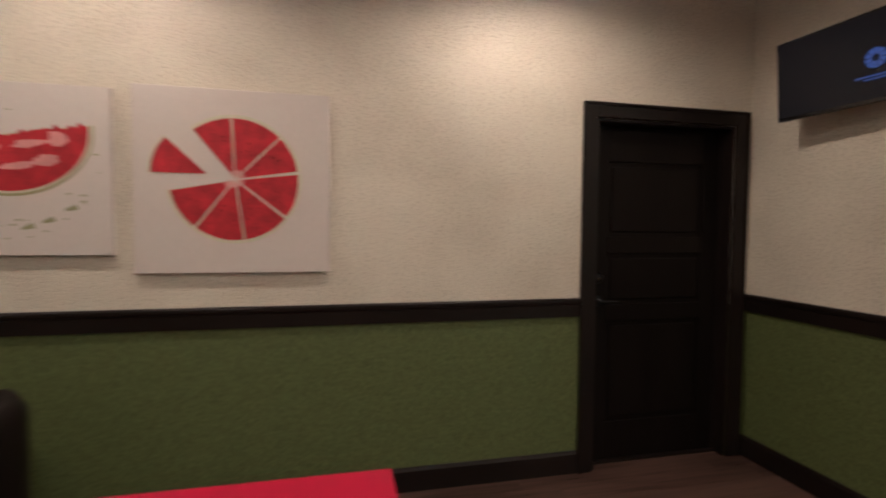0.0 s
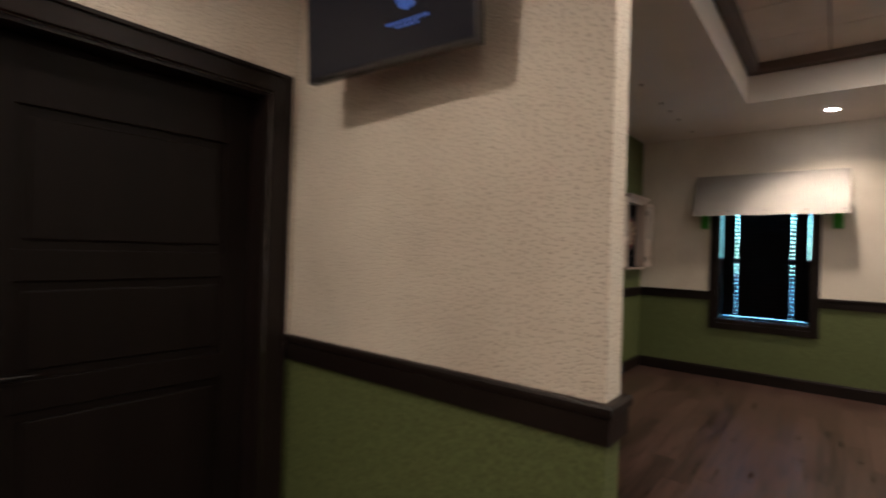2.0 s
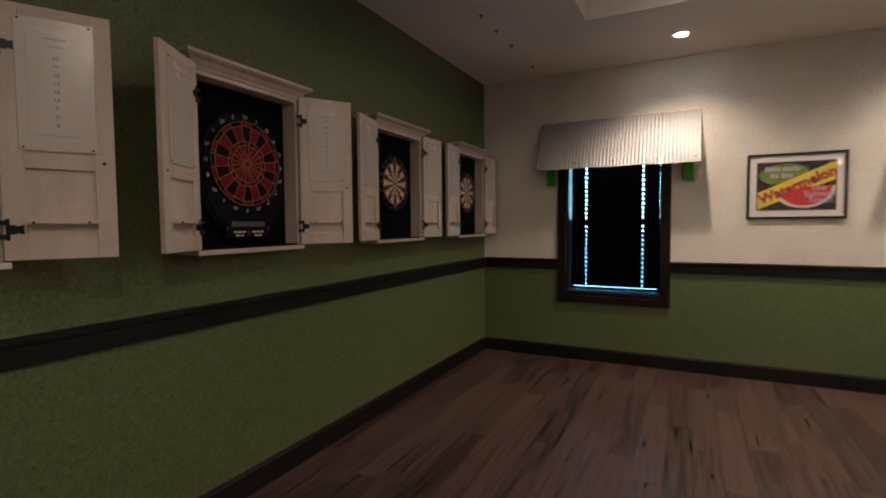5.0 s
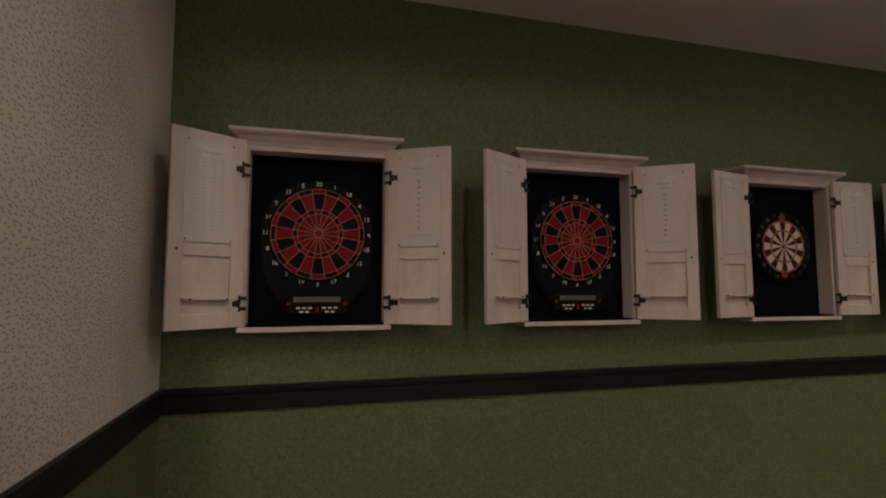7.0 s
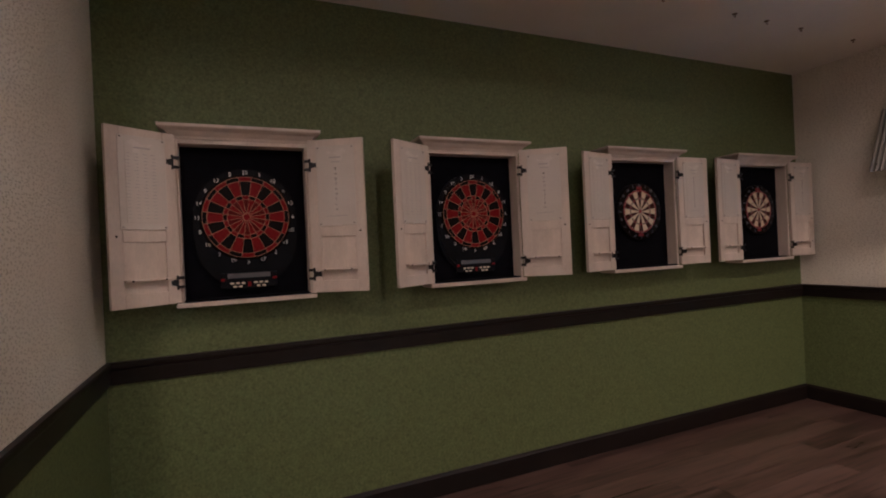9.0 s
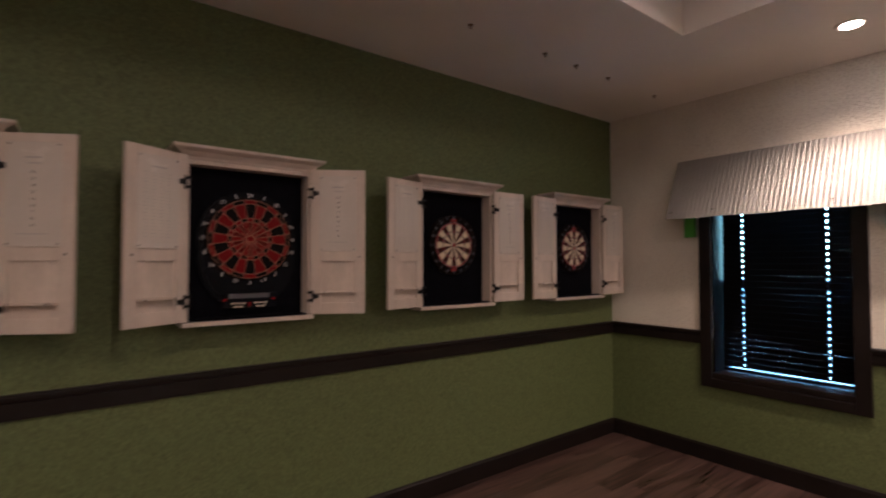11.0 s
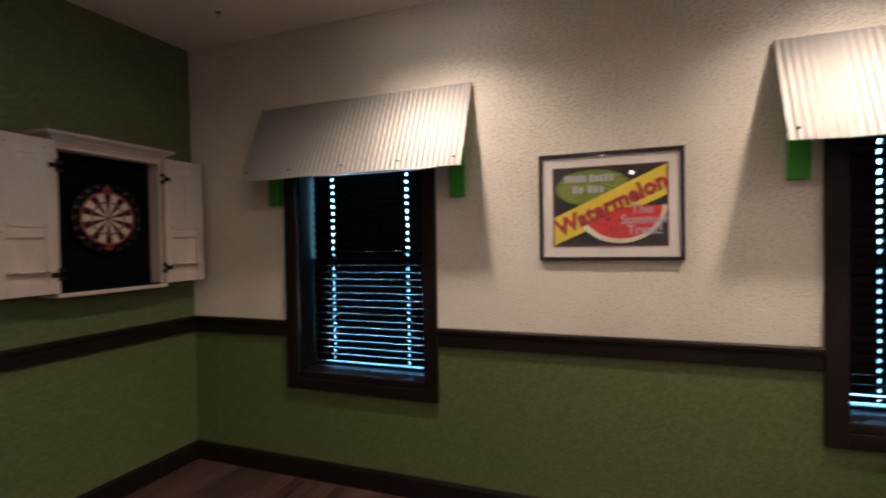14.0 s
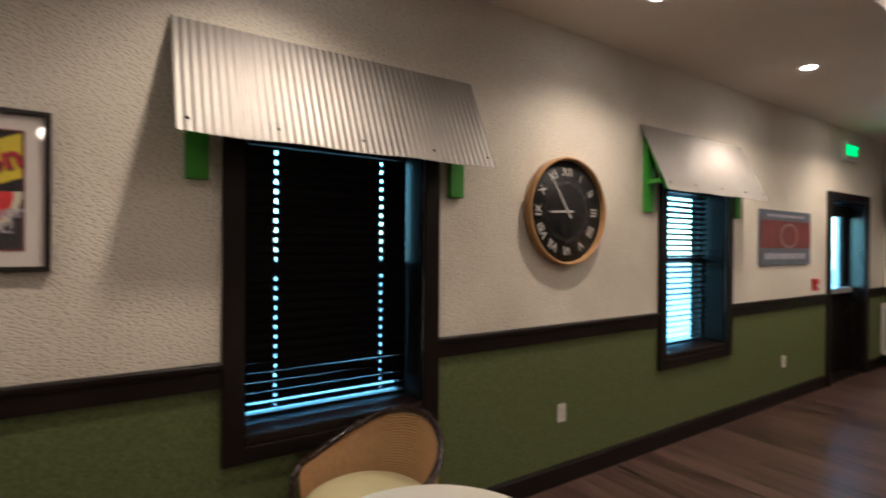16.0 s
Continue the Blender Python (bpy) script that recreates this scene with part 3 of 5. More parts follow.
def awning(y):
    """Corrugated sheet on two painted brackets; x runs along the wall, -y out of it."""
    hw, zt, zb, out = 0.72, 2.395, 1.905, 0.225
    ob = thing("window_awning", pose(XW, y, 0, 0, 0, -90), "corrugated galvanised metal awning on green brackets above a window", "awning", "window awnings")
    nn, waves = 46 * 8, 46
    s = Shape()
    ln = math.hypot(zt - zb, out)
    nx_, nz_ = -(zt - zb) / ln, -out / ln    # outward normal lies along -y and +z
    top, low = [], []
    for side in (0, 0.0016):
        for fr in (0, 0.5, 1):
            row = []
            for i in range(nn + 1):
                x = -hw + 2 * hw * i / nn
                a = 0.0025 * math.sin(2 * math.pi * waves * i / nn) + side
                sag = 0.003 * math.sin(i * 0.05 + fr * 2)
                row.append((x, -0.012 - out * fr + nx_ * a, zt - (zt - zb) * fr - nz_ * a + sag * fr))
            (top if side else low).append(row)
    for rows in (top, low):
        s.add([p for r in rows for p in r], [(r * (nn + 1) + i, r * (nn + 1) + i + 1, (r + 1) * (nn + 1) + i + 1, (r + 1) * (nn + 1) + i) for r in range(2) for i in range(nn)], smooth=True)
    for r in (0, 2):
        s.add(top[r] + low[r], [(i, i + 1, nn + 2 + i, nn + 1 + i) for i in range(nn)])
    me = bpy.data.meshes.new("sheet")
    me.from_pydata(s.v, [], s.f)
    me.materials.append(ZINC)
    me.polygons.foreach_set("use_smooth", s.smooth)
    part("sheet", me, ZINC, ob)
    for x in (-0.68, -0.36, 0.0, 0.36, 0.68):
        part("screw", Shape().lathe([(0.007, -0.002), (0.006, 0.003), (0.0, 0.005)], 8), IRON, ob, m=pose(x, -0.012 - out * 0.9 - 0.0075, zb + 0.05 + 0.004, 65, 0, 0))
    for x in (-0.625, 0.625):
        br = part("bracket", Shape().box((x - 0.042, -0.038, 1.765), (x + 0.042, 0, 2.31), bevel=0.003), BRACKET, ob, "bright green painted wooden bracket")
        part("bracket_arm", Shape().box((x - 0.04, -0.165, 1.965), (x + 0.04, -0.039, 2.0), bevel=0.003), BRACKET, br)
        part("bracket_rafter", Shape().add([(x + q, yy, zz) for q in (-0.04, 0.04) for yy, zz in ((-0.038, 2.235), (-0.038, 2.29), (-0.182, 1.955), (-0.172, 1.92))],
                                            [(0, 1, 2, 3), (4, 7, 6, 5), (0, 4, 5, 1), (1, 5, 6, 2), (2, 6, 7, 3), (3, 7, 4, 0)]), BRACKET, br)
    return ob


for wy in (5.91, 3.055, 0.10):
    awning(wy)


# ---- dart cabinets ----
ORDER = (20, 1, 18, 4, 13, 6, 10, 15, 2, 17, 3, 19, 7, 16, 8, 11, 14, 9, 12, 5)


def wedge(s, r0, r1, k, y, mi=0, d=0.003, n=3, grow=0.0):
    """A piece of the target: sector k between two radii, in x and z, standing out to -y."""
    a0, a1 = radians(90 - 18 * k + 9), radians(90 - 18 * k - 9)
    out = [(r1 * math.cos(a0 + (a1 - a0) * i / n), r1 * math.sin(a0 + (a1 - a0) * i / n)) for i in range(n + 1)]
    inn = [(r0 * math.cos(a1 + (a0 - a1) * i / n), r0 * math.sin(a1 + (a0 - a1) * i / n)) for i in range(n + 1)] if r0 > 0.004 else [(0, 0)]
    s.prism(out + inn, -d, Matrix.Translation((0, y, 0)), mi)


NUMS = {v: letters("number", str(v), 0.027, WHITEINK, 0.0003) for v in ORDER}
BNUMS = {v: letters("number", str(v), 0.030, NUMGREY, 0.0003) for v in ORDER}
UP = pose(0, 0, 0, 90, 0, 0)   # writing stood up, facing -y


def number_ring(parent, y, r, table):
    for k, v in enumerate(ORDER):
        a = radians(90 - 18 * k)
        part("number", table[v], WHITEINK, parent, m=Matrix.Translation((r * math.cos(a), y, r * math.sin(a))) @ UP)


def ring_wire(radii, reach, r):
    """Thin web of rings and spokes over a target."""
    wire = Shape()
    for q in radii:
        wire.tube([(q * math.cos(t * math.pi / 30), -0.0035, q * math.sin(t * math.pi / 30)) for t in range(60)], r, 5, closed=True)
    for k in range(20):
        a = radians(99 - 18 * k)
        wire.tube([(0.016 * math.cos(a), -0.0035, 0.016 * math.sin(a)), (reach * math.cos(a), -0.0035, reach * math.sin(a))], r, 5)
    return wire


def one_wedge(r0, r1, mat):
    s = Shape()
    wedge(s, r0, r1, 0, 0)
    return s.mesh("segment", mat)


ER = (0.016, 0.085, 0.103, 0.172, 0.192)
EWEDGE = [[one_wedge(ER[q], ER[q + 1], mt) for mt in ((SEGDIM, SEGRED), (SEGRED, SEGBLK), (SEGBLK, SEGRED), (SEGRED, SEGBLK))[q]] for q in range(4)]
EWEB = ring_wire(ER, 0.192, 0.0011).mesh("web", SPIDER)
BR = (0.016, 0.098, 0.108, 0.159, 0.171)
BWEDGE = [[one_wedge(BR[q], BR[q + 1], mt) for mt in ((SISDK, SISAL), (SISRED, SISDK), (SISDK, SISAL), (SISRED, SISRED))[q]] for q in range(4)]
BWEB = ring_wire(BR, 0.170, 0.0006).mesh("spider", SILVER)
BULL = {mt.name: Shape().prism(disc(0, 0, 0.015, 0.015, 20), -0.004).mesh("bull", mt) for mt in (SEGRED, SISRED)}


def target(parent, y, wedges, web, bull):
    for q in range(4):
        for k in range(20):
            part("segment", wedges[q][k % 2], SEGRED, parent, m=pose(0, y, 0, 0, 18 * k, 0))
    part("bull", BULL[bull], SEGRED, parent, m=pose(0, y, 0))
    part("web", web, SPIDER, parent, m=pose(0, y, 0))


def electronic_board(x):
    ob = thing("electronic_dartboard", pose(x, YD - 0.046, 1.684) @ Matrix.Scale(1.05, 4), "black electronic dartboard with red segments inside a wall cabinet", "dartboard", "dartboards")
    pts = []
    for i in range(48):
        a = 2 * math.pi * i / 48
        c, s_ = math.cos(a), math.sin(a)
        r = 0.232
        px, pz = r * c, r * s_
        if pz < 0:
            px, pz = px * (1 + 0.10 * math.sin(2 * a) ** 2), pz * 1.50
        pts.append((px, pz))
    housing = part("housing", Shape().prism(pts, -0.03).prism([(p[0] * 0.93, p[1] * 0.95 - 0.004) for p in pts], -0.037), HOUSING, ob)
    part("backing", Shape().lathe([(0.205, 0.0), (0.205, 0.003), (0.20, 0.005), (0.0, 0.005)], 48), SEGBLK, ob, m=pose(0, -0.037, 0, 90, 0, 0))
    target(ob, -0.0425, EWEDGE, EWEB, SEGRED.name)
    number_ring(ob, -0.0385, 0.213, NUMS)
    panel = part("control_panel", Shape().box((-0.125, -0.043, -0.335), (0.125, -0.037, -0.262), bevel=0.003), HOUSING, ob)
    part("display", Shape().box((-0.095, -0.0455, -0.288), (0.095, -0.043, -0.266), bevel=0.001), SCREEN, panel)
    for sx in (-1, 1):
        for cx, cz in ((0.028, -0.312), (0.052, -0.312), (0.076, -0.312), (0.040, -0.328), (0.064, -0.328)):
            part("button", Shape().box((sx * cx - 0.008, -0.047, cz - 0.004), (sx * cx + 0.008, -0.043, cz + 0.004), bevel=0.0015), BUTTON, panel)
        part("red_lamp", Shape().box((sx * 0.115 - 0.009, -0.046, -0.300), (sx * 0.115 + 0.009, -0.043, -0.288), bevel=0.001), SEGRED, panel)
    part("red_lamp", Shape().box((-0.007, -0.046, -0.330), (0.007, -0.043, -0.308), bevel=0.001), SEGRED, panel)
    return ob


def bristle_board(x):
    ob = thing("bristle_dartboard", pose(x, YD - 0.046, 1.682) @ Matrix.Scale(0.9, 4), "bristle dartboard with cream and dark segments inside a wall cabinet", "dartboard", "dartboards")
    part("board", Shape().lathe([(0.2255, 0), (0.2255, 0.036), (0.223, 0.038), (0, 0.038)], 56), SEGBLK, ob, m=pose(0, 0, 0, 90, 0, 0))
    target(ob, -0.038, BWEDGE, BWEB, SISRED.name)
    part("number_ring", Shape().tube([(0.222 * math.cos(t * math.pi / 30), -0.0395, 0.222 * math.sin(t * math.pi / 30)) for t in range(60)], 0.0009, 5, closed=True), IRON, ob)
    for a, rr in ((0, 1.0), (1, 1.0)):
        pts = disc(0, 0, 0.199, 0.199, 6, 82 + 180 * a, 98 + 180 * a) + disc(0, 0, 0.176, 0.176, 6, 82 + 180 * a, 98 + 180 * a)[::-1]
        part("red_badge", Shape().prism(pts, -0.0012, Matrix.Translation((0, -0.0382, 0))), SISRED, ob)
    number_ring(ob, -0.0395, 0.205, BNUMS)
    return ob


DW, DH, DT, DS = 0.292, 0.785, 0.02, 0.056   # cabinet door: width, height, thickness, stile
CORE = Shape().box((0.004, 0.012, 0.004), (DW - 0.004, DT - 0.002, DH - 0.004)).mesh("door", WASH)
STILE = Shape().box((0, 0, 0), (DS, DT, DH), bevel=0.002).mesh("stile", WASH)
RAILS = [(z0, Shape().box((DS, 0.0005, 0), (DW - DS, DT - 0.0005, z1 - z0), bevel=0.002).mesh("cross_rail", WASH)) for z0, z1 in ((0, 0.06), (0.285, 0.335), (DH - 0.05, DH))]
FIELD = Shape().box((DS - 0.002, 0.004, 0.33), (DW - DS + 0.002, 0.0095, DH - 0.045)).mesh("upper_panel", WASH)


CRICKET = [letters("score_mark", c, 0.016, BLACKINK, 0.0002) for c in ("20", "19", "18", "17", "16", "15", "T", "D", "B")]


def cabinet(x, al, ar):
    ob = thing("dart_cabinet", pose(x, YD, 1.255), "whitewashed wooden dart cabinet with both doors open", "cabinet", "dart cabinets")
    w, d, h = 0.308, 0.130, 0.80
    for sg in (-1, 1):
        part("side_panel", Shape().box((sg * w, -d, 0.026), (sg * (w - 0.018), -0.001, h), bevel=0.0015), WASH, ob)
    part("top_panel", Shape().box((-w + 0.018, -d + 0.001, h - 0.02), (w - 0.018, -0.001, h - 0.001), bevel=0.0015), WASH, ob)
    part("floor_panel", Shape().box((-w + 0.018, -d + 0.001, 0.026), (w - 0.018, -0.001, 0.034)), FELT, ob)
    part("back_panel", Shape().box((-w + 0.018, -0.045, 0.034), (w - 0.018, -0.001, h - 0.02)), FELT, ob, "black felt back panel")
    prof = [(0.0, h), (0.004, h), (0.010, h + 0.012), (0.020, h + 0.020), (0.034, h + 0.034), (0.050, h + 0.042), (0.060, h + 0.050), (0.060, h + 0.062), (0.0, h + 0.062)]
    s = Shape()
    rows = []
    for o, z in prof:
        rows.append([(-w - o, -0.001, z), (-w - o, -d - o, z), (w + o, -d - o, z), (w + o, -0.001, z)])
    vs = [p for r in rows for p in r]
    k = len(prof)
    s.add(vs, [(a * 4 + i, a * 4 + i + 1, (a + 1) * 4 + i + 1, (a + 1) * 4 + i) for a in range(k - 1) for i in range(3)])
    s.add(rows[-1], [(0, 1, 2, 3)]).add(rows[-2], [(0, 1, 2, 3)]).add(rows[0], [(0, 1, 2, 3)])
    part("crown_moulding", s, WASH, ob)
    part("bottom_shelf", Shape().box((-w - 0.012, -d - 0.022, 0.004), (w + 0.012, -0.001, 0.025), bevel=0.003), WASH, ob)
    for sg, ang in ((-1, al), (1, ar)):
        sx = Matrix.Diagonal((sg, 1, 1, 1))
        leaf = part("door", CORE, WASH, ob, m=pose(sg * (w + 0.003), -d - 0.002, 0.03, 0, 0, -sg * ang) @ sx @ pose(0, -0.02, 0))
        for xx in (0, DW - DS):
            part("stile", STILE, WASH, leaf, m=pose(xx, 0, 0))
        for z0, me in RAILS:
            part("cross_rail", me, WASH, leaf, m=pose(0, 0, z0))
        part("upper_panel", FIELD, WASH, leaf)
        px, pz = 0.146, 0.545
        plate = part("score_plate", Shape().box((px - 0.100, -0.004, pz - 0.205), (px + 0.100, 0, pz + 0.205), bevel=0.002)
                     .box((px - 0.072, -0.0055, pz - 0.175), (px + 0.072, -0.004, pz + 0.175), bevel=0.0007), PLATE, leaf, "glossy white score plate")
        for zz in (pz - 0.195, pz + 0.195):
            for xx in (px - 0.088, px + 0.088):
                part("screw", Shape().lathe([(0.0035, 0), (0.003, 0.0018), (0, 0.002)], 8), IRON, leaf, m=pose(xx, -0.004, zz, 90, 0, 0))
        if sg < 0:
            s = Shape()
            for c in range(4):
                for r in range(20):
                    cx = px - 0.055 + c * 0.036
                    s.box((cx, -0.0058, pz + 0.125 - r * 0.0148), (cx + random.uniform(0.010, 0.020), -0.0056, pz + 0.1282 - r * 0.0148))
            s.box((px - 0.035, -0.0058, pz + 0.15), (px + 0.035, -0.0056, pz + 0.157))
            part("printed_table", s, GREYINK, leaf)
        else:
            for q, me in enumerate(CRICKET):
                part("score_mark", me, BLACKINK, leaf, m=Matrix.Translation((px, -0.0058, pz + 0.085 - q * 0.026)) @ UP)
            part("printed_title", Shape().box((px - 0.03, -0.0058, pz + 0.14), (px + 0.03, -0.0056, pz + 0.147)), GREYINK, leaf)
            part("printed_line", Shape().box((px - 0.02, -0.0058, pz + 0.118), (px + 0.025, -0.0056, pz + 0.123)), GREYINK, leaf)
            part("printed_line", Shape().box((px - 0.055, -0.0058, pz - 0.158), (px + 0.055, -0.0056, pz - 0.154)), GREYINK, leaf)
        rack = part("dart_rack", Shape().box((0.052, -0.024, 0.112), (0.240, 0.008, 0.121), bevel=0.002), WASH, leaf)
        for xx in (0.075, 0.215):
            part("peg", Shape().lathe([(0.004, 0), (0.004, 0.004), (0, 0.0055)], 8), IRON, rack, m=pose(xx, -0.024, 0.1165, 90, 0, 0))
        part("magnet", Shape().lathe([(0.005, 0), (0.005, 0.002), (0, 0.0025)], 10), IRON, leaf, m=pose(0.262, 0, 0.31, 90, 0, 0))
        for zz in (0.095, 0.655):
            hg = Shape().tube([(0, 0, -0.028), (0, 0, 0.028)], 0.0045, 8).box((-0.024, -0.002, -0.024), (0, 0.001, -0.012)).box((-0.024, -0.002, 0.012), (0, 0.001, 0.024))
            hg.box((0, -0.004, -0.012), (0.016, 0.0, 0.012), bevel=0.001).prism([(0.016, -0.008), (0.034, -0.013), (0.034, 0.013), (0.016, 0.008)], 0.003, pose(0, -0.004, 0))
            part("hinge", hg, IRON, ob, "black iron hinge", m=pose(sg * (w + 0.003), -d - 0.026, 0.03 + zz, 0, 0, -sg * ang * 0.7) @ sx @ Matrix.Scale(1.2, 4))
    return ob


CABS = [(3.492, 33, 29), (4.772, 29, 32), (6.118, 12, 2), (7.412, 5, 1)]
for i, (cx, al, ar) in enumerate(CABS):
    cabinet(cx, al, ar)
    (electronic_board if i < 2 else bristle_board)(cx)


# ---- recessed lamps and small ceiling fittings ----
def downlight(x, y, z, k, spread):
    ob = thing("recessed_downlight", pose(x, y, z), "round recessed ceiling downlight, switched on, seen or added as fill", "downlight", "ceiling downlights")
    part("trim_ring", Shape().lathe([(0.046, 0.0), (0.048, -0.006), (0.066, -0.007), (0.076, -0.004), (0.076, 0.0)], 32), RING, ob)
    part("lens", Shape().lathe([(0.0, -0.016), (0.020, -0.0145), (0.036, -0.0095), (0.0465, -0.002)], 28), LENS, ob, "glowing round lens")
    lp = bpy.data.lights.new("downlight_lamp", "SPOT")
    lp.energy, lp.color, lp.spot_size, lp.spot_blend, lp.shadow_soft_size = SPOT * k, WARM, radians(spread), 1.0 if spread < 155 else 0.6, 0.05
    new("downlight_lamp", lp).matrix_basis = pose(x, y, z - 0.072)
    return ob


for row in DOWN:
    downlight(*row)


def ceiling_eye(x, y):
    ob = thing("ceiling_spot_fitting", pose(x, y, H), "tiny brass fitting on the ceiling in front of a dartboard", "ceiling fitting", "small ceiling fittings")
    part("plate", Shape().lathe([(0.016, 0), (0.016, -0.003), (0.007, -0.005), (0.006, -0.009), (0, -0.010)], 12), BRASS, ob)
    part("eye", Shape().tube([(0.008 * math.cos(a * 0.52), 0, -0.014 + 0.008 * math.sin(a * 0.52)) for a in range(12)], 0.0025, 6, closed=True), BRASS, ob)


for cx, *_ in CABS:
    for dx in (-0.33, 0.29):
        ceiling_eye(cx + dx, 6.63)
ceiling_eye(6.72, 6.63)


# ---- window wall: pictures, clock, small fittings ----
def on_east(x_out, y, z):
    return pose(XW - x_out, y, z, 0, 0, -90)


def melon_poster():
    ob = thing("framed_poster", on_east(0, 4.482, 1.682), "black-framed poster of a watermelon behind glass", "picture")
    w, h = 0.346, 0.275
    s = Shape()
    for sg in (-1, 1):
        s.box((sg * w, -0.024, -h), (sg * (w - 0.018), -0.001, h), bevel=0.002)
        s.box((-w + 0.018, -0.0238, sg * h), (w - 0.018, -0.001, sg * (h - 0.018)), bevel=0.002)
    part("frame", s, FRAME, ob)
    part("mat", Shape().box((-w + 0.018, -0.012, -h + 0.018), (w - 0.018, -0.002, h - 0.018)), MATBOARD, ob)
    pw, ph = 0.270, 0.198
    pr = part("print", Shape().box((-pw, -0.0135, -ph), (pw, -0.012, ph)), PBLACK, ob, "black poster print with a yellow diagonal band")
    s = Shape()
    for sg in (-1, 1):
        s.box((sg * pw, -0.0145, -ph), (sg * (pw + 0.006), -0.012, ph)).box((-pw - 0.006, -0.0145, sg * ph), (pw + 0.006, -0.012, sg * (ph + 0.006)))
    part("print_border", s, PRUST, pr)
    flat = lambda poly, y: Shape().prism(poly, -0.0006, Matrix.Translation((0, y, 0)))
    part("green_melon", flat(disc(-0.075, 0.095, 0.185, 0.092, 40), -0.0142), PGREEN, pr)
    s = Shape()
    for k in range(6):
        zc = 0.035 + k * 0.024
        ww = 0.172 * math.sqrt(max(0.03, 1 - ((zc - 0.095) / 0.092) ** 2))
        pts = [(-0.075 - ww + 2 * ww * i / 14, zc + 0.006 * math.sin(i * 1.9 + k) + 0.004) for i in range(15)]
        s.prism(pts + [(x, z - 0.009 - 0.003 * math.sin(x * 60)) for x, z in pts[::-1]], -0.0003, Matrix.Translation((0, -0.0148, 0)))
    part("melon_stripes", s, worn("print_pale_green", (0.27, 0.30, 0.05), 0.6, amount=0.2, bump=0), pr)
    part("yellow_band", flat([(-0.268, -0.196), (-0.268, -0.052), (0.268, 0.196), (0.268, 0.045)], -0.0154), YELLOW, pr)
    slope = math.degrees(math.atan2(0.245, 0.536))
    part("slice_rind", flat([(-0.125, -0.092)] + disc(0.055, -0.005, 0.215, 0.183, 24, 205, 360)[1:] + [(0.262, -0.002)], -0.0158), RIND, pr)
    part("slice_flesh", flat([(-0.10, -0.085)] + disc(0.06, -0.01, 0.188, 0.155, 24, 205, 358)[1:] + [(0.245, -0.004), (0.05, -0.010)], -0.0166), PRED, pr)
    s = Shape()
    for x, z in ((-0.05, -0.085), (-0.025, -0.1), (0.0, -0.07), (0.01, -0.112), (0.04, -0.12), (0.05, -0.075), (0.075, -0.118), (-0.005, -0.045 - 0.02)):
        s.prism(disc(x, z, 0.005, 0.008, 10), -0.0004, Matrix.Translation((0, -0.0173, 0)))
    part("seeds", s, PBLACK, pr)
    lean = pose(0, 0, 0, 0, -slope, 0)
    part("lettering", letters("lettering", "Watermelon", 0.110, PBLACK, 0.0003, 0.1, 0.0035), PBLACK, pr, m=Matrix.Translation((0.006, -0.0176, -0.001)) @ lean @ UP)
    part("lettering", letters("lettering", "Watermelon", 0.110, PPINK, 0.0003, 0.1, 0.0028), PPINK, pr, m=Matrix.Translation((0.003, -0.0184, 0.002)) @ lean @ UP)
    for q, (tx, zz) in enumerate((("The", -0.022), ("Summer", -0.072), ("Treat!", -0.124))):
        part("lettering", letters("lettering", tx, 0.066, PGREY, 0.0003, 0.0, 0.001), PGREY, pr, m=Matrix.Translation((0.168 if q else 0.155, -0.0180, zz)) @ UP)
    s = Shape()
    for zz, runs in ((0.142, ((-0.215, -0.105), (-0.09, 0.03))), (0.085, ((-0.175, -0.115), (-0.10, -0.015)))):
        for a, b in runs:
            k = int((b - a) / 0.022)
            for i in range(k):
                x0 = a + (b - a) * i / k
                s.box((x0, -0.0163, zz - 0.016), (x0 + (b - a) / k * 0.8, -0.0158, zz + 0.016 + 0.006 * (i % 3 == 0)))
    part("blurred_lettering", s, PGREY, pr)
    g = part("glass", Shape().box((-w + 0.018, -0.021, -h + 0.018), (w - 0.018, -0.020, h - 0.018)), PICGLASS, ob)
    g.visible_shadow = False


melon_poster()


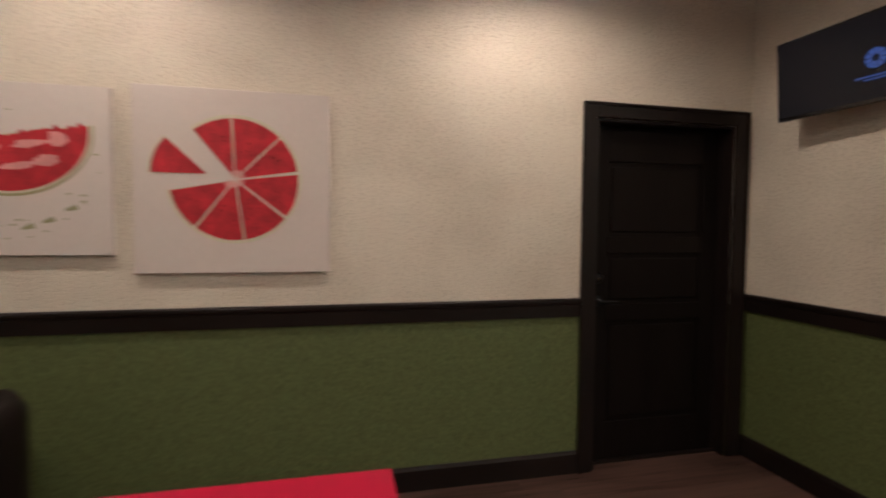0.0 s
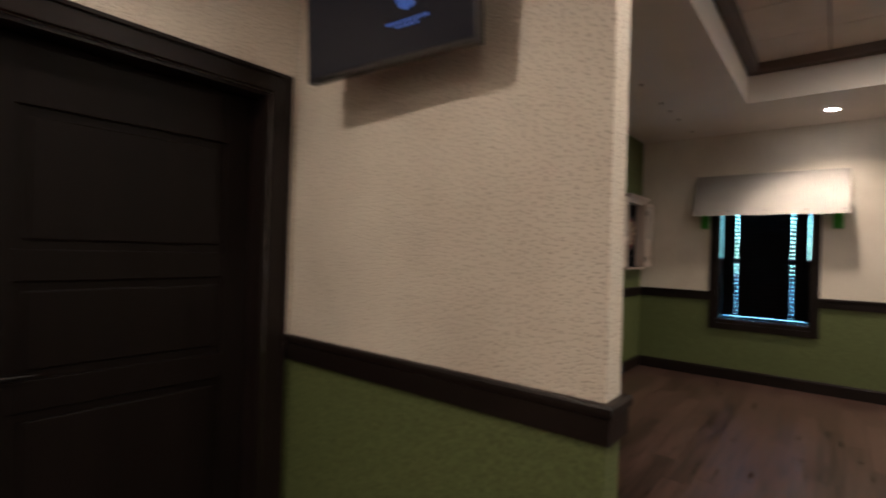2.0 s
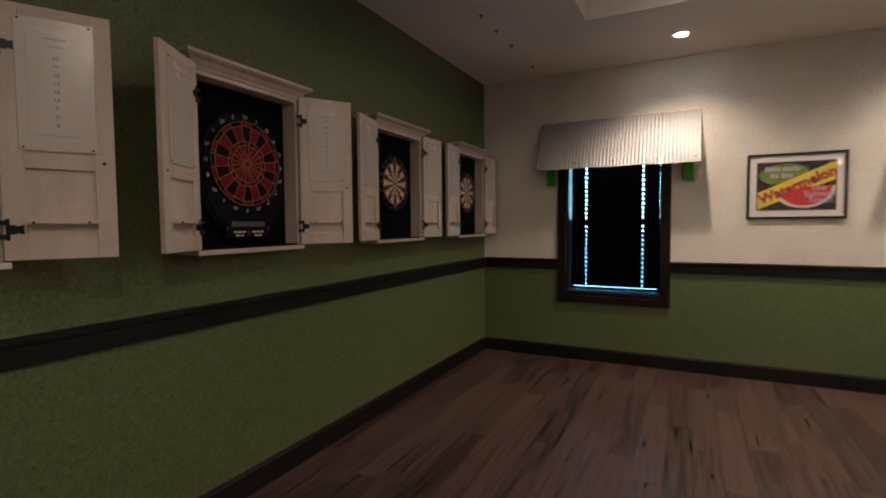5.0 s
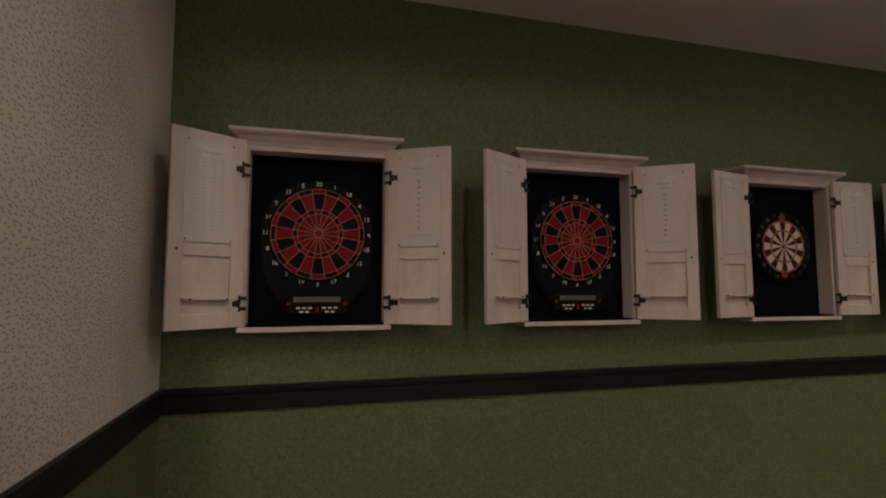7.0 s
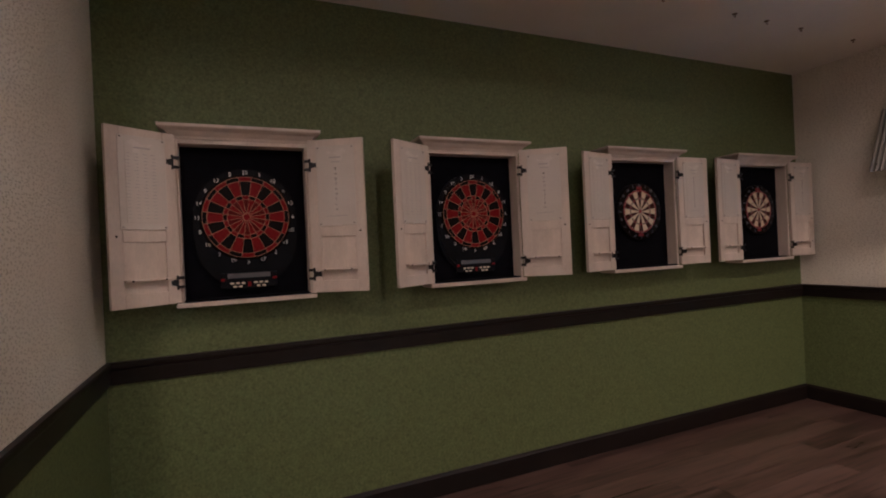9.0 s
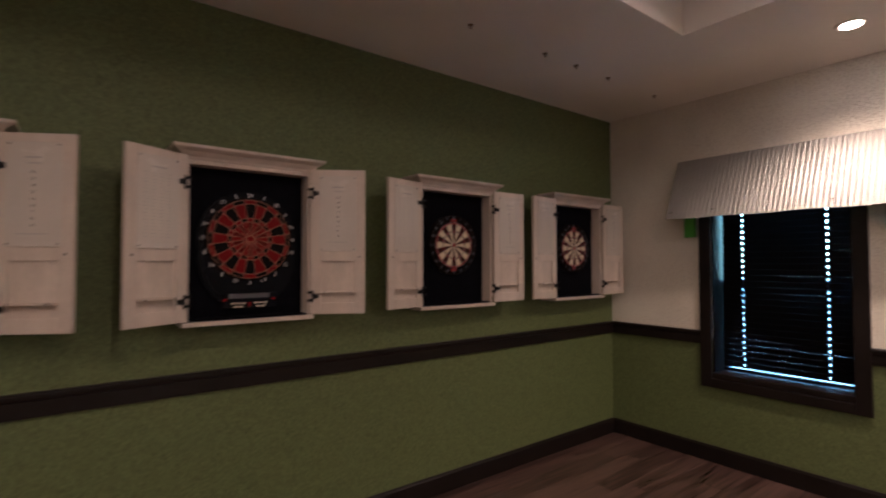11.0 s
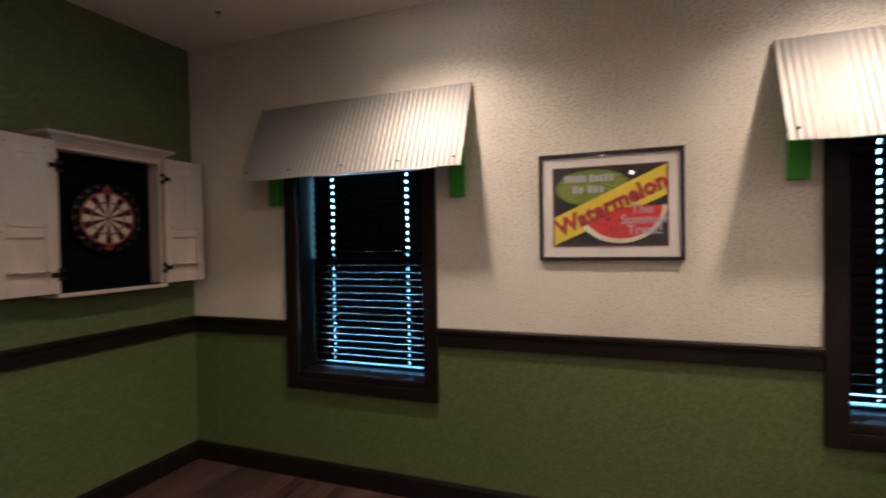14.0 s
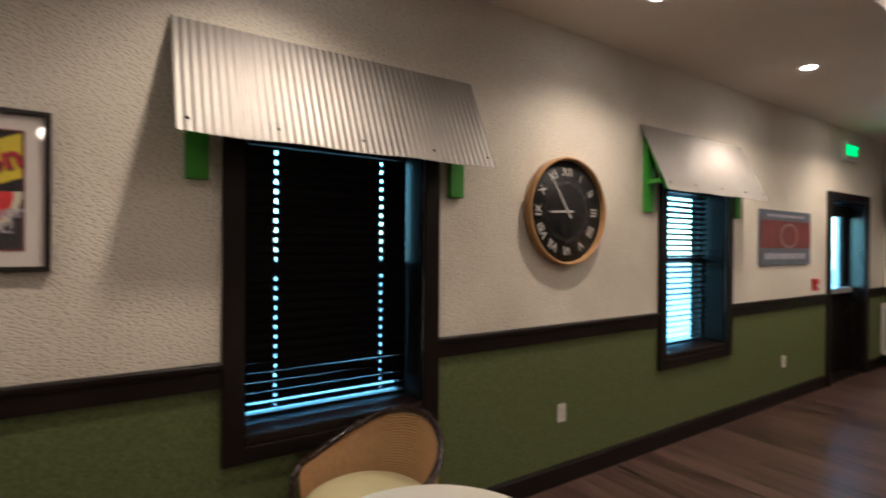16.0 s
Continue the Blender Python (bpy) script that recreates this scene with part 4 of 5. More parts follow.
def wall_clock():
    ob = thing("wall_clock", on_east(0, 1.585, 1.73), "round wall clock, black dial in a light oak rim", "clock")
    turn = pose(0, 0, 0, 90, 0, 0)
    part("rim", Shape().lathe([(0.325, 0.001), (0.338, 0.006), (0.340, 0.05), (0.336, 0.062), (0.329, 0.064), (0.322, 0.058), (0.319, 0.03)], 64), OAK, ob, m=turn)
    part("dial", Shape().lathe([(0.322, 0.002), (0.322, 0.03), (0.0, 0.0305)], 64), DIAL, ob, m=turn)
    ring = Shape()
    for k in range(60):
        a = radians(6 * k)
        ring.box((-0.0015, -0.0316, 0.176), (0.0015, -0.0308, 0.192 if k % 5 == 0 else 0.186), pose(0, 0, 0, 0, 6 * k, 0))
    part("minute_marks", ring, SILVER, ob)
    for k, tx in enumerate(("XII", "I", "II", "III", "IIII", "V", "VI", "VII", "VIII", "IX", "X", "XI")):
        part("numeral", letters("numeral", tx, 0.076, NUMERAL, 0.0005, 0.0, 0.0004), NUMERAL, ob, m=pose(0, 0, 0, 0, 30 * k, 0) @ Matrix.Translation((0, -0.0315, 0.245)) @ UP)
    part("small_dial", Shape().lathe([(0.062, 0.0308), (0.062, 0.032), (0.056, 0.0325), (0.0, 0.0322)], 32), SEGBLK, ob, m=Matrix.Translation((0, 0, -0.105)) @ turn)
    for nm, ang, ln, w0 in (("hour_pointer", -93, 0.165, 0.007), ("minute_pointer", -34, 0.245, 0.006)):
        s = Shape().prism([(-w0, -0.05), (w0, -0.05), (w0 * 0.8, ln * 0.75), (0, ln), (-w0 * 0.8, ln * 0.75)], -0.0015)
        part(nm, s, NUMERAL, ob, m=Matrix.Translation((0, -0.036 if ln < 0.2 else -0.039, 0)) @ pose(0, 0, 0, 0, ang, 0))
    part("hub", Shape().lathe([(0.012, 0.03), (0.012, 0.043), (0, 0.045)], 16), SILVER, ob, m=turn)
    g = part("crystal", Shape().lathe([(0.3205, 0.050), (0.0, 0.0505)], 48), PICGLASS, ob, m=turn)
    g.visible_shadow = False


wall_clock()


def socket(y, z):
    ob = thing("wall_socket", on_east(0, y, z), "white plastic wall socket plate on the green wall", "socket", "wall sockets")
    part("plate", Shape().box((-0.036, -0.007, -0.058), (0.036, 0, 0.058), bevel=0.003), PLASTW, ob)
    for zz in (-0.02, 0.02):
        o = part("outlet", Shape().prism(disc(0, zz, 0.016, 0.0135, 20), -0.0085), PLASTW, ob)
        part("slots", Shape().box((-0.007, -0.0092, zz - 0.004), (-0.0045, -0.0086, zz + 0.005)).box((0.0045, -0.0092, zz - 0.004), (0.007, -0.0086, zz + 0.005)), BLACKINK, o)


socket(1.59, 0.452)
socket(-1.51, 0.40)

sign = thing("wall_sign", on_east(0, -1.51, 1.612), "weathered blue and red printed sign board", "sign")
part("board", Shape().box((-0.545, -0.018, -0.262), (0.545, -0.001, 0.262), bevel=0.003), PBLUE, sign)
part("red_field", Shape().box((-0.535, -0.0196, -0.10), (0.535, -0.0182, 0.165)), PRUST, sign)
part("pale_ring", Shape().prism(disc(0.05, 0.02, 0.19, 0.12, 32), -0.001, Matrix.Translation((0, -0.0198, 0))), SIGNPALE, sign)
part("red_centre", Shape().prism(disc(0.05, 0.02, 0.165, 0.10, 32), -0.001, Matrix.Translation((0, -0.0208, 0))), PRUST, sign)
s = Shape()
for i in range(11):
    s.box((-0.44 + i * 0.08, -0.0194, -0.205), (-0.39 + i * 0.08, -0.0182, -0.15)).box((-0.40 + i * 0.072, -0.0194, 0.195), (-0.36 + i * 0.072, -0.0182, 0.225))
part("blurred_lettering", s, PGREY, sign)

alarm = thing("fire_alarm_pull", on_east(0, -2.20, 1.13), "red fire alarm pull station beside the far door", "fire alarm")
part("case", Shape().box((-0.045, -0.035, -0.062), (0.045, 0, 0.062), bevel=0.005), FIRERED, alarm)
part("pull_bar", Shape().box((-0.032, -0.05, -0.02), (0.032, -0.035, 0.004), bevel=0.003), PLASTW, alarm)

ex = thing("exit_sign", on_east(0, -3.08, 2.63), "green illuminated exit sign on the wall above the far door", "exit sign")
part("housing", Shape().box((-0.16, -0.045, -0.11), (0.16, -0.001, 0.11), bevel=0.006), PLASTW, ex)
part("lettering", letters("lettering", "EXIT", 0.165, EXITG, 0.002), EXITG, ex, "glowing green letters", m=pose(0, -0.048, 0, 90, 0, 0))


def far_door():
    y0, y1, zt = DOOR2
    ob = thing("door_2", pose(XW, (y0 + y1) / 2, 0, 0, 0, -90), "dark door with a tall glass light, daylight behind it", "door", kind="structure")
    h = (y1 - y0) / 2
    s = Shape()
    for sg in (-1, 1):
        s.box((sg * h, -0.028, 0), (sg * (h + CAS), 0, zt + CAS), bevel=0.003)
    s.box((-h, -0.027, zt), (h, 0, zt + CAS), bevel=0.003)
    # low strip added against daylight leaking in at the floor
    s.box((-h, 0.0, -0.006), (h, 0.29, 0.012), bevel=0.003)
    part("door_frame", s, TRIM, ob)
    s = Shape().box((-h + 0.02, 0.001, zt - 0.021), (h - 0.02, 0.228, zt - 0.001))
    for sg in (-1, 1):
        s.box((sg * h, 0, 0.013), (sg * (h - 0.02), 0.228, zt - 0.001))
    part("jamb", s, GLOSSJ, ob, "glossy dark painted jamb")
    a = h - 0.022
    s = Shape()
    for sg in (-1, 1):
        s.box((sg * a, 0.165, 0.014), (sg * (a - 0.13), 0.207, zt - 0.024), bevel=0.002)
    s.box((-a + 0.13, 0.166, 0.014), (a - 0.13, 0.206, 0.98), bevel=0.002).box((-a + 0.13, 0.166, zt - 0.16), (a - 0.13, 0.206, zt - 0.024), bevel=0.002)
    leaf = part("leaf", s, DOORM, ob)
    g = part("pane", Shape().box((-a + 0.13, 0.183, 0.98), (a - 0.13, 0.189, zt - 0.16)), GLASS, leaf)
    g.visible_shadow = False
    part("push_bar", Shape().box((-a + 0.04, 0.095, 0.98), (a - 0.04, 0.163, 1.045), bevel=0.008), SILVER, leaf, "pale metal push bar")


far_door()


def television(name, m, w, h, lit, label):
    ob = thing(name, m, label, "television")
    part("body", Shape().box((-w / 2, -0.018, -h / 2), (w / 2, 0.018, h / 2), bevel=0.004).box((-w * 0.36, 0.018, -h * 0.38), (w * 0.36, 0.05, h * 0.30), bevel=0.008), TVBODY, ob)
    scr = part("screen", Shape().box((-w / 2 + 0.012, -0.0195, -h / 2 + 0.018), (w / 2 - 0.012, -0.0178, h / 2 - 0.012)), TVGLASS, ob, "dark glossy screen")
    if lit:
        s = Shape()
        for k in range(10):
            s.prism(disc(0.105, -0.008, 0.044, 0.044, 3, k * 36, k * 36 + 29) + disc(0.105, -0.008, 0.016, 0.016, 3, k * 36, k * 36 + 29)[::-1], -0.0008, Matrix.Translation((0, -0.0198, 0)))
        part("screen_logo", s, TVBLUE, scr)
        s = Shape()
        for i in range(9):
            s.box((0.020 + i * 0.019, -0.0204, -0.088), (0.035 + i * 0.019, -0.0198, -0.080))
            if 1 < i < 7:
                s.box((0.020 + i * 0.019, -0.0204, -0.101), (0.035 + i * 0.019, -0.0198, -0.094))
        part("screen_text", s, TVBLUE, scr)
        part("sticker", Shape().box((w / 2 - 0.016, -0.0192, h / 2 - 0.11), (w / 2 - 0.004, -0.0182, h / 2 - 0.004)), PLASTW, ob, "white paper sticker")
    return ob


# seen from the west, its screen leans a little towards the south
t1 = television("wall_television", pose(2.575, 6.448, 2.195, 4, 0, -86), 0.715, 0.405, True, "black flat television showing a blue logo, on a wall bracket")
part("bracket", Shape().box((-0.10, 0.05, -0.10), (0.10, 0.066, 0.10), bevel=0.002).box((-0.03, 0.066, -0.03), (0.03, 0.14, 0.03)).box((-0.09, 0.135, -0.12), (0.09, 0.157, 0.12), bevel=0.002), IRON, t1)
t2 = television("far_television", pose(7.50, -4.10, 2.19, 3, 0, 180), 0.95, 0.48, False, "black flat television on the far wall, switched off")
part("bracket", Shape().box((-0.10, 0.05, -0.12), (0.10, 0.07, 0.12)).box((-0.03, 0.07, -0.03), (0.03, 0.235, 0.03)), IRON, t2)

cab = thing("white_wall_panel", pose(7.97, YS + 0.05, 0.16), "white upright plastic box on the wall near the far corner", "heater")
part("case", Shape().box((-0.09, -0.05, 0), (0.09, 0.09, 0.66), bevel=0.012), PLASTW, cab)
part("grille", Shape().box((-0.05, 0.09, 0.06), (0.05, 0.094, 0.60), bevel=0.002), GREYINK, cab)


# ---- first room: door, canvases, tables ----
def panel_door():
    ob = thing("door_1", pose((DX0 + DX1) / 2, YP, 0), "closed dark espresso panel door in a dark frame", "door", kind="structure")
    h = (DX1 - DX0) / 2
    s = Shape()
    for sg in (-1, 1):
        s.box((sg * h, -0.022, 0), (sg * (h + 0.088), 0, DZ + 0.085), bevel=0.004).box((sg * (h + 0.07), -0.03, 0), (sg * (h + 0.0885), -0.021, DZ + 0.085), bevel=0.003)
        s.box((sg * h, 0, 0), (sg * (h - 0.018), 0.175, DZ - 0.001)).box((sg * (h - 0.018), 0.075, 0), (sg * (h - 0.03), 0.09, DZ - 0.018))
    s.box((-h, -0.0215, DZ), (h, 0, DZ + 0.085), bevel=0.004).box((-h - 0.069, -0.03, DZ + 0.068), (h + 0.069, -0.021, DZ + 0.0855), bevel=0.003)
    s.box((-h + 0.018, 0.001, DZ - 0.018), (h - 0.018, 0.175, DZ - 0.001))
    # low strip added to stop daylight leaking under the leaf
    s.box((-h + 0.019, 0.06, -0.006), (h - 0.019, 0.178, 0.014), bevel=0.003)
    part("door_frame", s, TRIM, ob)
    a = h - 0.020
    s = Shape().box((-a, 0.105, 0.008), (a, 0.125, DZ - 0.02))
    st = 0.115
    for sg in (-1, 1):
        s.box((sg * a, 0.09, 0.008), (sg * (a - st), 0.106, DZ - 0.02), bevel=0.002)
    for z0, z1 in ((0.008, 0.24), (0.86, 0.96), (1.27, 1.37), (1.82, DZ - 0.02)):
        s.box((-a + st, 0.0905, z0), (a - st, 0.106, z1), bevel=0.003)
    leaf = part("leaf", s, DOORM, ob)
    for z0, z1 in ((0.24, 0.86), (0.96, 1.27), (1.37, 1.82)):
        part("panel", Shape().box((-a + st + 0.03, 0.097, z0 + 0.03), (a - st - 0.03, 0.1055, z1 - 0.03), bevel=0.006), DOORM, leaf)
    kx = -a + 0.055
    part("deadbolt", Shape().lathe([(0.032, 0), (0.032, 0.008), (0.026, 0.016), (0.018, 0.02), (0, 0.021)], 24), IRON, leaf, "black deadbolt", m=pose(kx, 0.09, 1.123, 90, 0, 0))
    part("keyhole", Shape().lathe([(0.006, 0), (0.005, 0.003), (0, 0.0035)], 12), BRASS, leaf, m=pose(kx, 0.0695, 1.123, 90, 0, 0))
    hd = part("door_handle", Shape().lathe([(0.033, 0), (0.033, 0.008), (0.016, 0.014), (0.012, 0.05), (0, 0.052)], 24), IRON, leaf, "black lever handle", m=pose(kx, 0.09, 0.985, 90, 0, 0))
    part("lever", Shape().tube([(kx, 0.045, 0.985), (kx + 0.03, 0.042, 0.985), (kx + 0.08, 0.044, 0.984), (kx + 0.115, 0.05, 0.982)], [0.011, 0.0105, 0.009, 0.008], 10), IRON, leaf)


panel_door()


def melon_wedge(s, cx, cz, r, a0, a1, gap, mi=0):
    """A slice with its point at the middle, pushed out by gap."""
    am = radians((a0 + a1) / 2)
    ox, oz = cx + gap * math.cos(am), cz + gap * math.sin(am)
    s.prism([(ox, oz)] + disc(ox, oz, r, r, 10, a0, a1), -0.0008, mi=mi)


def canvas_pie():
    ob = thing("canvas_picture", pose(-0.235, YP, 1.625), "white canvas print of a round sliced watermelon", "picture", "watermelon canvases")
    part("canvas", Shape().box((-0.442, -0.032, -0.437), (0.442, -0.001, 0.437), bevel=0.004), CANVAS, ob)
    cuts = [(9, 44.5), (45.5, 92.5), (93.5, 129), (191, 231.5), (232.5, 277.5), (278.5, 321.5), (322.5, 367)]
    random.seed(5)
    for a0, a1 in cuts:
        a1 = a1 if a1 > a0 else a1 + 360
        rind, flesh, tip = Shape(), Shape(), Shape()
        melon_wedge(rind, 0, 0, 0.298, a0 - 0.8, a1 + 0.8, 0.008)
        melon_wedge(flesh, 0, 0, 0.281, a0, a1, 0.009)
        melon_wedge(tip, 0, 0, random.uniform(0.025, 0.045), a0 + 2, a1 - 2, 0.010)
        part("rind", rind, RIND, ob, m=pose(0.0, -0.0325, 0.012))
        slice_ = part("flesh", flesh, MELRED, ob, m=pose(0.0, -0.0335, 0.012))
        part("pale_tip", tip, MELPALE, slice_, m=pose(0.0, -0.0009, 0.0))
        for _ in range(4):
            a, r = radians(random.uniform(a0 + 8, a1 - 8)), random.uniform(0.12, 0.23)
            part("seed", Shape().prism(disc(r * math.cos(a), r * math.sin(a), 0.003, 0.005, 8), -0.0005), SISDK, slice_, m=pose(0.0, -0.0010, 0.0))
    r2, f2 = Shape(), Shape()
    melon_wedge(r2, 0, 0, 0.252, 136, 181, 0)
    melon_wedge(f2, 0, 0, 0.240, 137, 180, 0)
    part("loose_rind", r2, RIND, ob, m=pose(-0.125, -0.0325, 0.035))
    part("loose_slice", f2, MELRED, ob, m=pose(-0.126, -0.0335, 0.036))


canvas_pie()


def canvas_half():
    ob = thing("canvas_picture", pose(-1.145, YP, 1.655), "white canvas print of a half watermelon with splashes", "picture", "watermelon canvases")
    part("canvas", Shape().box((-0.385, -0.032, -0.38), (0.385, -0.001, 0.38), bevel=0.004), CANVAS, ob)
    tilt = pose(0, 0, 0, 0, -9, 0)
    part("dark_rind", Shape().prism(disc(0, 0, 0.318, 0.272, 28, 180, 360), -0.0006), SPLASH, ob, m=pose(0.0, -0.0325, 0.155) @ tilt)
    part("rind", Shape().prism(disc(0, 0.002, 0.310, 0.262, 28, 180, 360), -0.0006), RIND, ob, m=pose(0.0, -0.0332, 0.155) @ tilt)
    random.seed(8)
    edge = [(0.285 - i * 0.019, random.uniform(-0.008, 0.022)) for i in range(31)]
    part("flesh", Shape().prism(disc(0, 0.0, 0.298, 0.250, 28, 180, 360) + edge, -0.0006), MELRED, ob, m=pose(0.0, -0.0339, 0.155) @ tilt)
    s = Shape()
    for x, z, a, b in ((-0.1, -0.05, 0.05, 0.025), (0.06, -0.05, 0.07, 0.02), (0.17, -0.04, 0.045, 0.035), (0.0, -0.14, 0.08, 0.018), (0.11, -0.13, 0.05, 0.028), (-0.17, -0.1, 0.04, 0.03)):
        s.prism([(x + (px - x) * random.uniform(0.7, 1.15), z + (pz - z) * random.uniform(0.7, 1.15)) for px, pz in disc(x, z, a, b, 14)], -0.0005)
    part("pale_patches", s, MELPALE, ob, m=pose(0.0, -0.0346, 0.155) @ tilt)
    s = Shape()
    for _ in range(34):
        a, r = random.uniform(0, 6.28), random.uniform(0.24, 0.36)
        x, z = r * math.cos(a) * 0.95, r * math.sin(a) * 0.9
        q = random.uniform(0.003, 0.007)
        s.prism(disc(x, z, q * 1.8, q * 0.7, 8), -0.0005)
    for x, z in ((0.13, -0.215), (0.05, -0.245), (-0.16, -0.245), (0.22, -0.16)):
        s.prism([(x + 0.035 * (i / 7 - 0.5), z + 0.02 * (i / 7 - 0.5) + 0.006 * math.sin(i * 2)) for i in range(8)] + [(x + 0.03, z - 0.012), (x - 0.02, z - 0.022)], -0.0005)
    part("splashes", s, SPLASH, ob, m=pose(0, -0.0325, 0))


canvas_half()


def red_table():
    ob = thing("red_table", pose(-0.02, 5.60, 0), "square table with a bright red laminate top", "table")
    part("tabletop", Shape().box((-0.40, -0.40, 0.695), (0.40, 0.40, 0.725), bevel=0.006), REDTOP, ob)
    part("column", Shape().lathe([(0.09, 0.02), (0.05, 0.05), (0.038, 0.12), (0.038, 0.62), (0.10, 0.675), (0.10, 0.695)], 24), CAST, ob)
    part("base", Shape().lathe([(0.27, 0.0), (0.27, 0.012), (0.2, 0.025), (0.09, 0.032)], 32), CAST, ob)


red_table()


def tub_chair():
    ob = thing("tub_chair", pose(-1.19, 6.50, 0, 0, 0, 200), "dark brown leather tub chair by the wall", "chair")
    n = 24
    s = Shape()
    ring = []
    for i in range(n + 1):
        a = radians(-35 + 250 * i / n)
        for r, z in ((0.36, 0.06), (0.37, 0.45), (0.37, 0.74), (0.345, 0.79), (0.30, 0.79), (0.275, 0.74), (0.27, 0.36)):
            ring.append((r * math.cos(a), r * math.sin(a), z))
    s.add(ring, [(i * 7 + j, (i + 1) * 7 + j, (i + 1) * 7 + (j + 1) % 7, i * 7 + (j + 1) % 7) for i in range(n) for j in range(7)], smooth=True)
    s.add(ring[:7], [tuple(range(7))]).add(ring[-7:], [tuple(range(7))])
    part("back_shell", s, TUB, ob)
    part("seat", Shape().lathe([(0.25, 0.06), (0.265, 0.30), (0.265, 0.41), (0.24, 0.44), (0.0, 0.455)], 28), TUB, ob)
    for x, y in ((0.2, 0.2), (-0.2, 0.2), (0.2, -0.12), (-0.2, -0.12)):
        part("leg", Shape().lathe([(0.016, 0.0), (0.022, 0.062)], 10), BENT, ob, m=pose(x, y, 0))


tub_chair()


# ---- round table and cane chairs ----
def round_table():
    ob = thing("round_table", pose(6.91, 3.265, -0.018), "round white-topped table on a black cast-iron pedestal", "table")
    part("tabletop", Shape().lathe([(0.36, 0.715), (0.370, 0.72), (0.372, 0.728), (0.372, 0.742), (0.366, 0.749), (0.0, 0.75)], 64), LAMIN, ob, "white laminate top")
    part("column", Shape().lathe([(0.055, 0.05), (0.040, 0.12), (0.036, 0.30), (0.045, 0.48), (0.085, 0.66), (0.12, 0.70), (0.12, 0.715)], 28), CAST, ob)
    part("base", Shape().lathe([(0.26, 0.018), (0.26, 0.03), (0.20, 0.04), (0.10, 0.052), (0.055, 0.065)], 40), CAST, ob)


round_table()
cube = thing("small_token", pose(7.17, 3.262, 0.732, 0, 0, 20), "tiny brown block lying on the white table", "token")
part("block", Shape().box((-0.008, -0.008, 0), (0.008, 0.008, 0.022), bevel=0.002), OAK, cube)


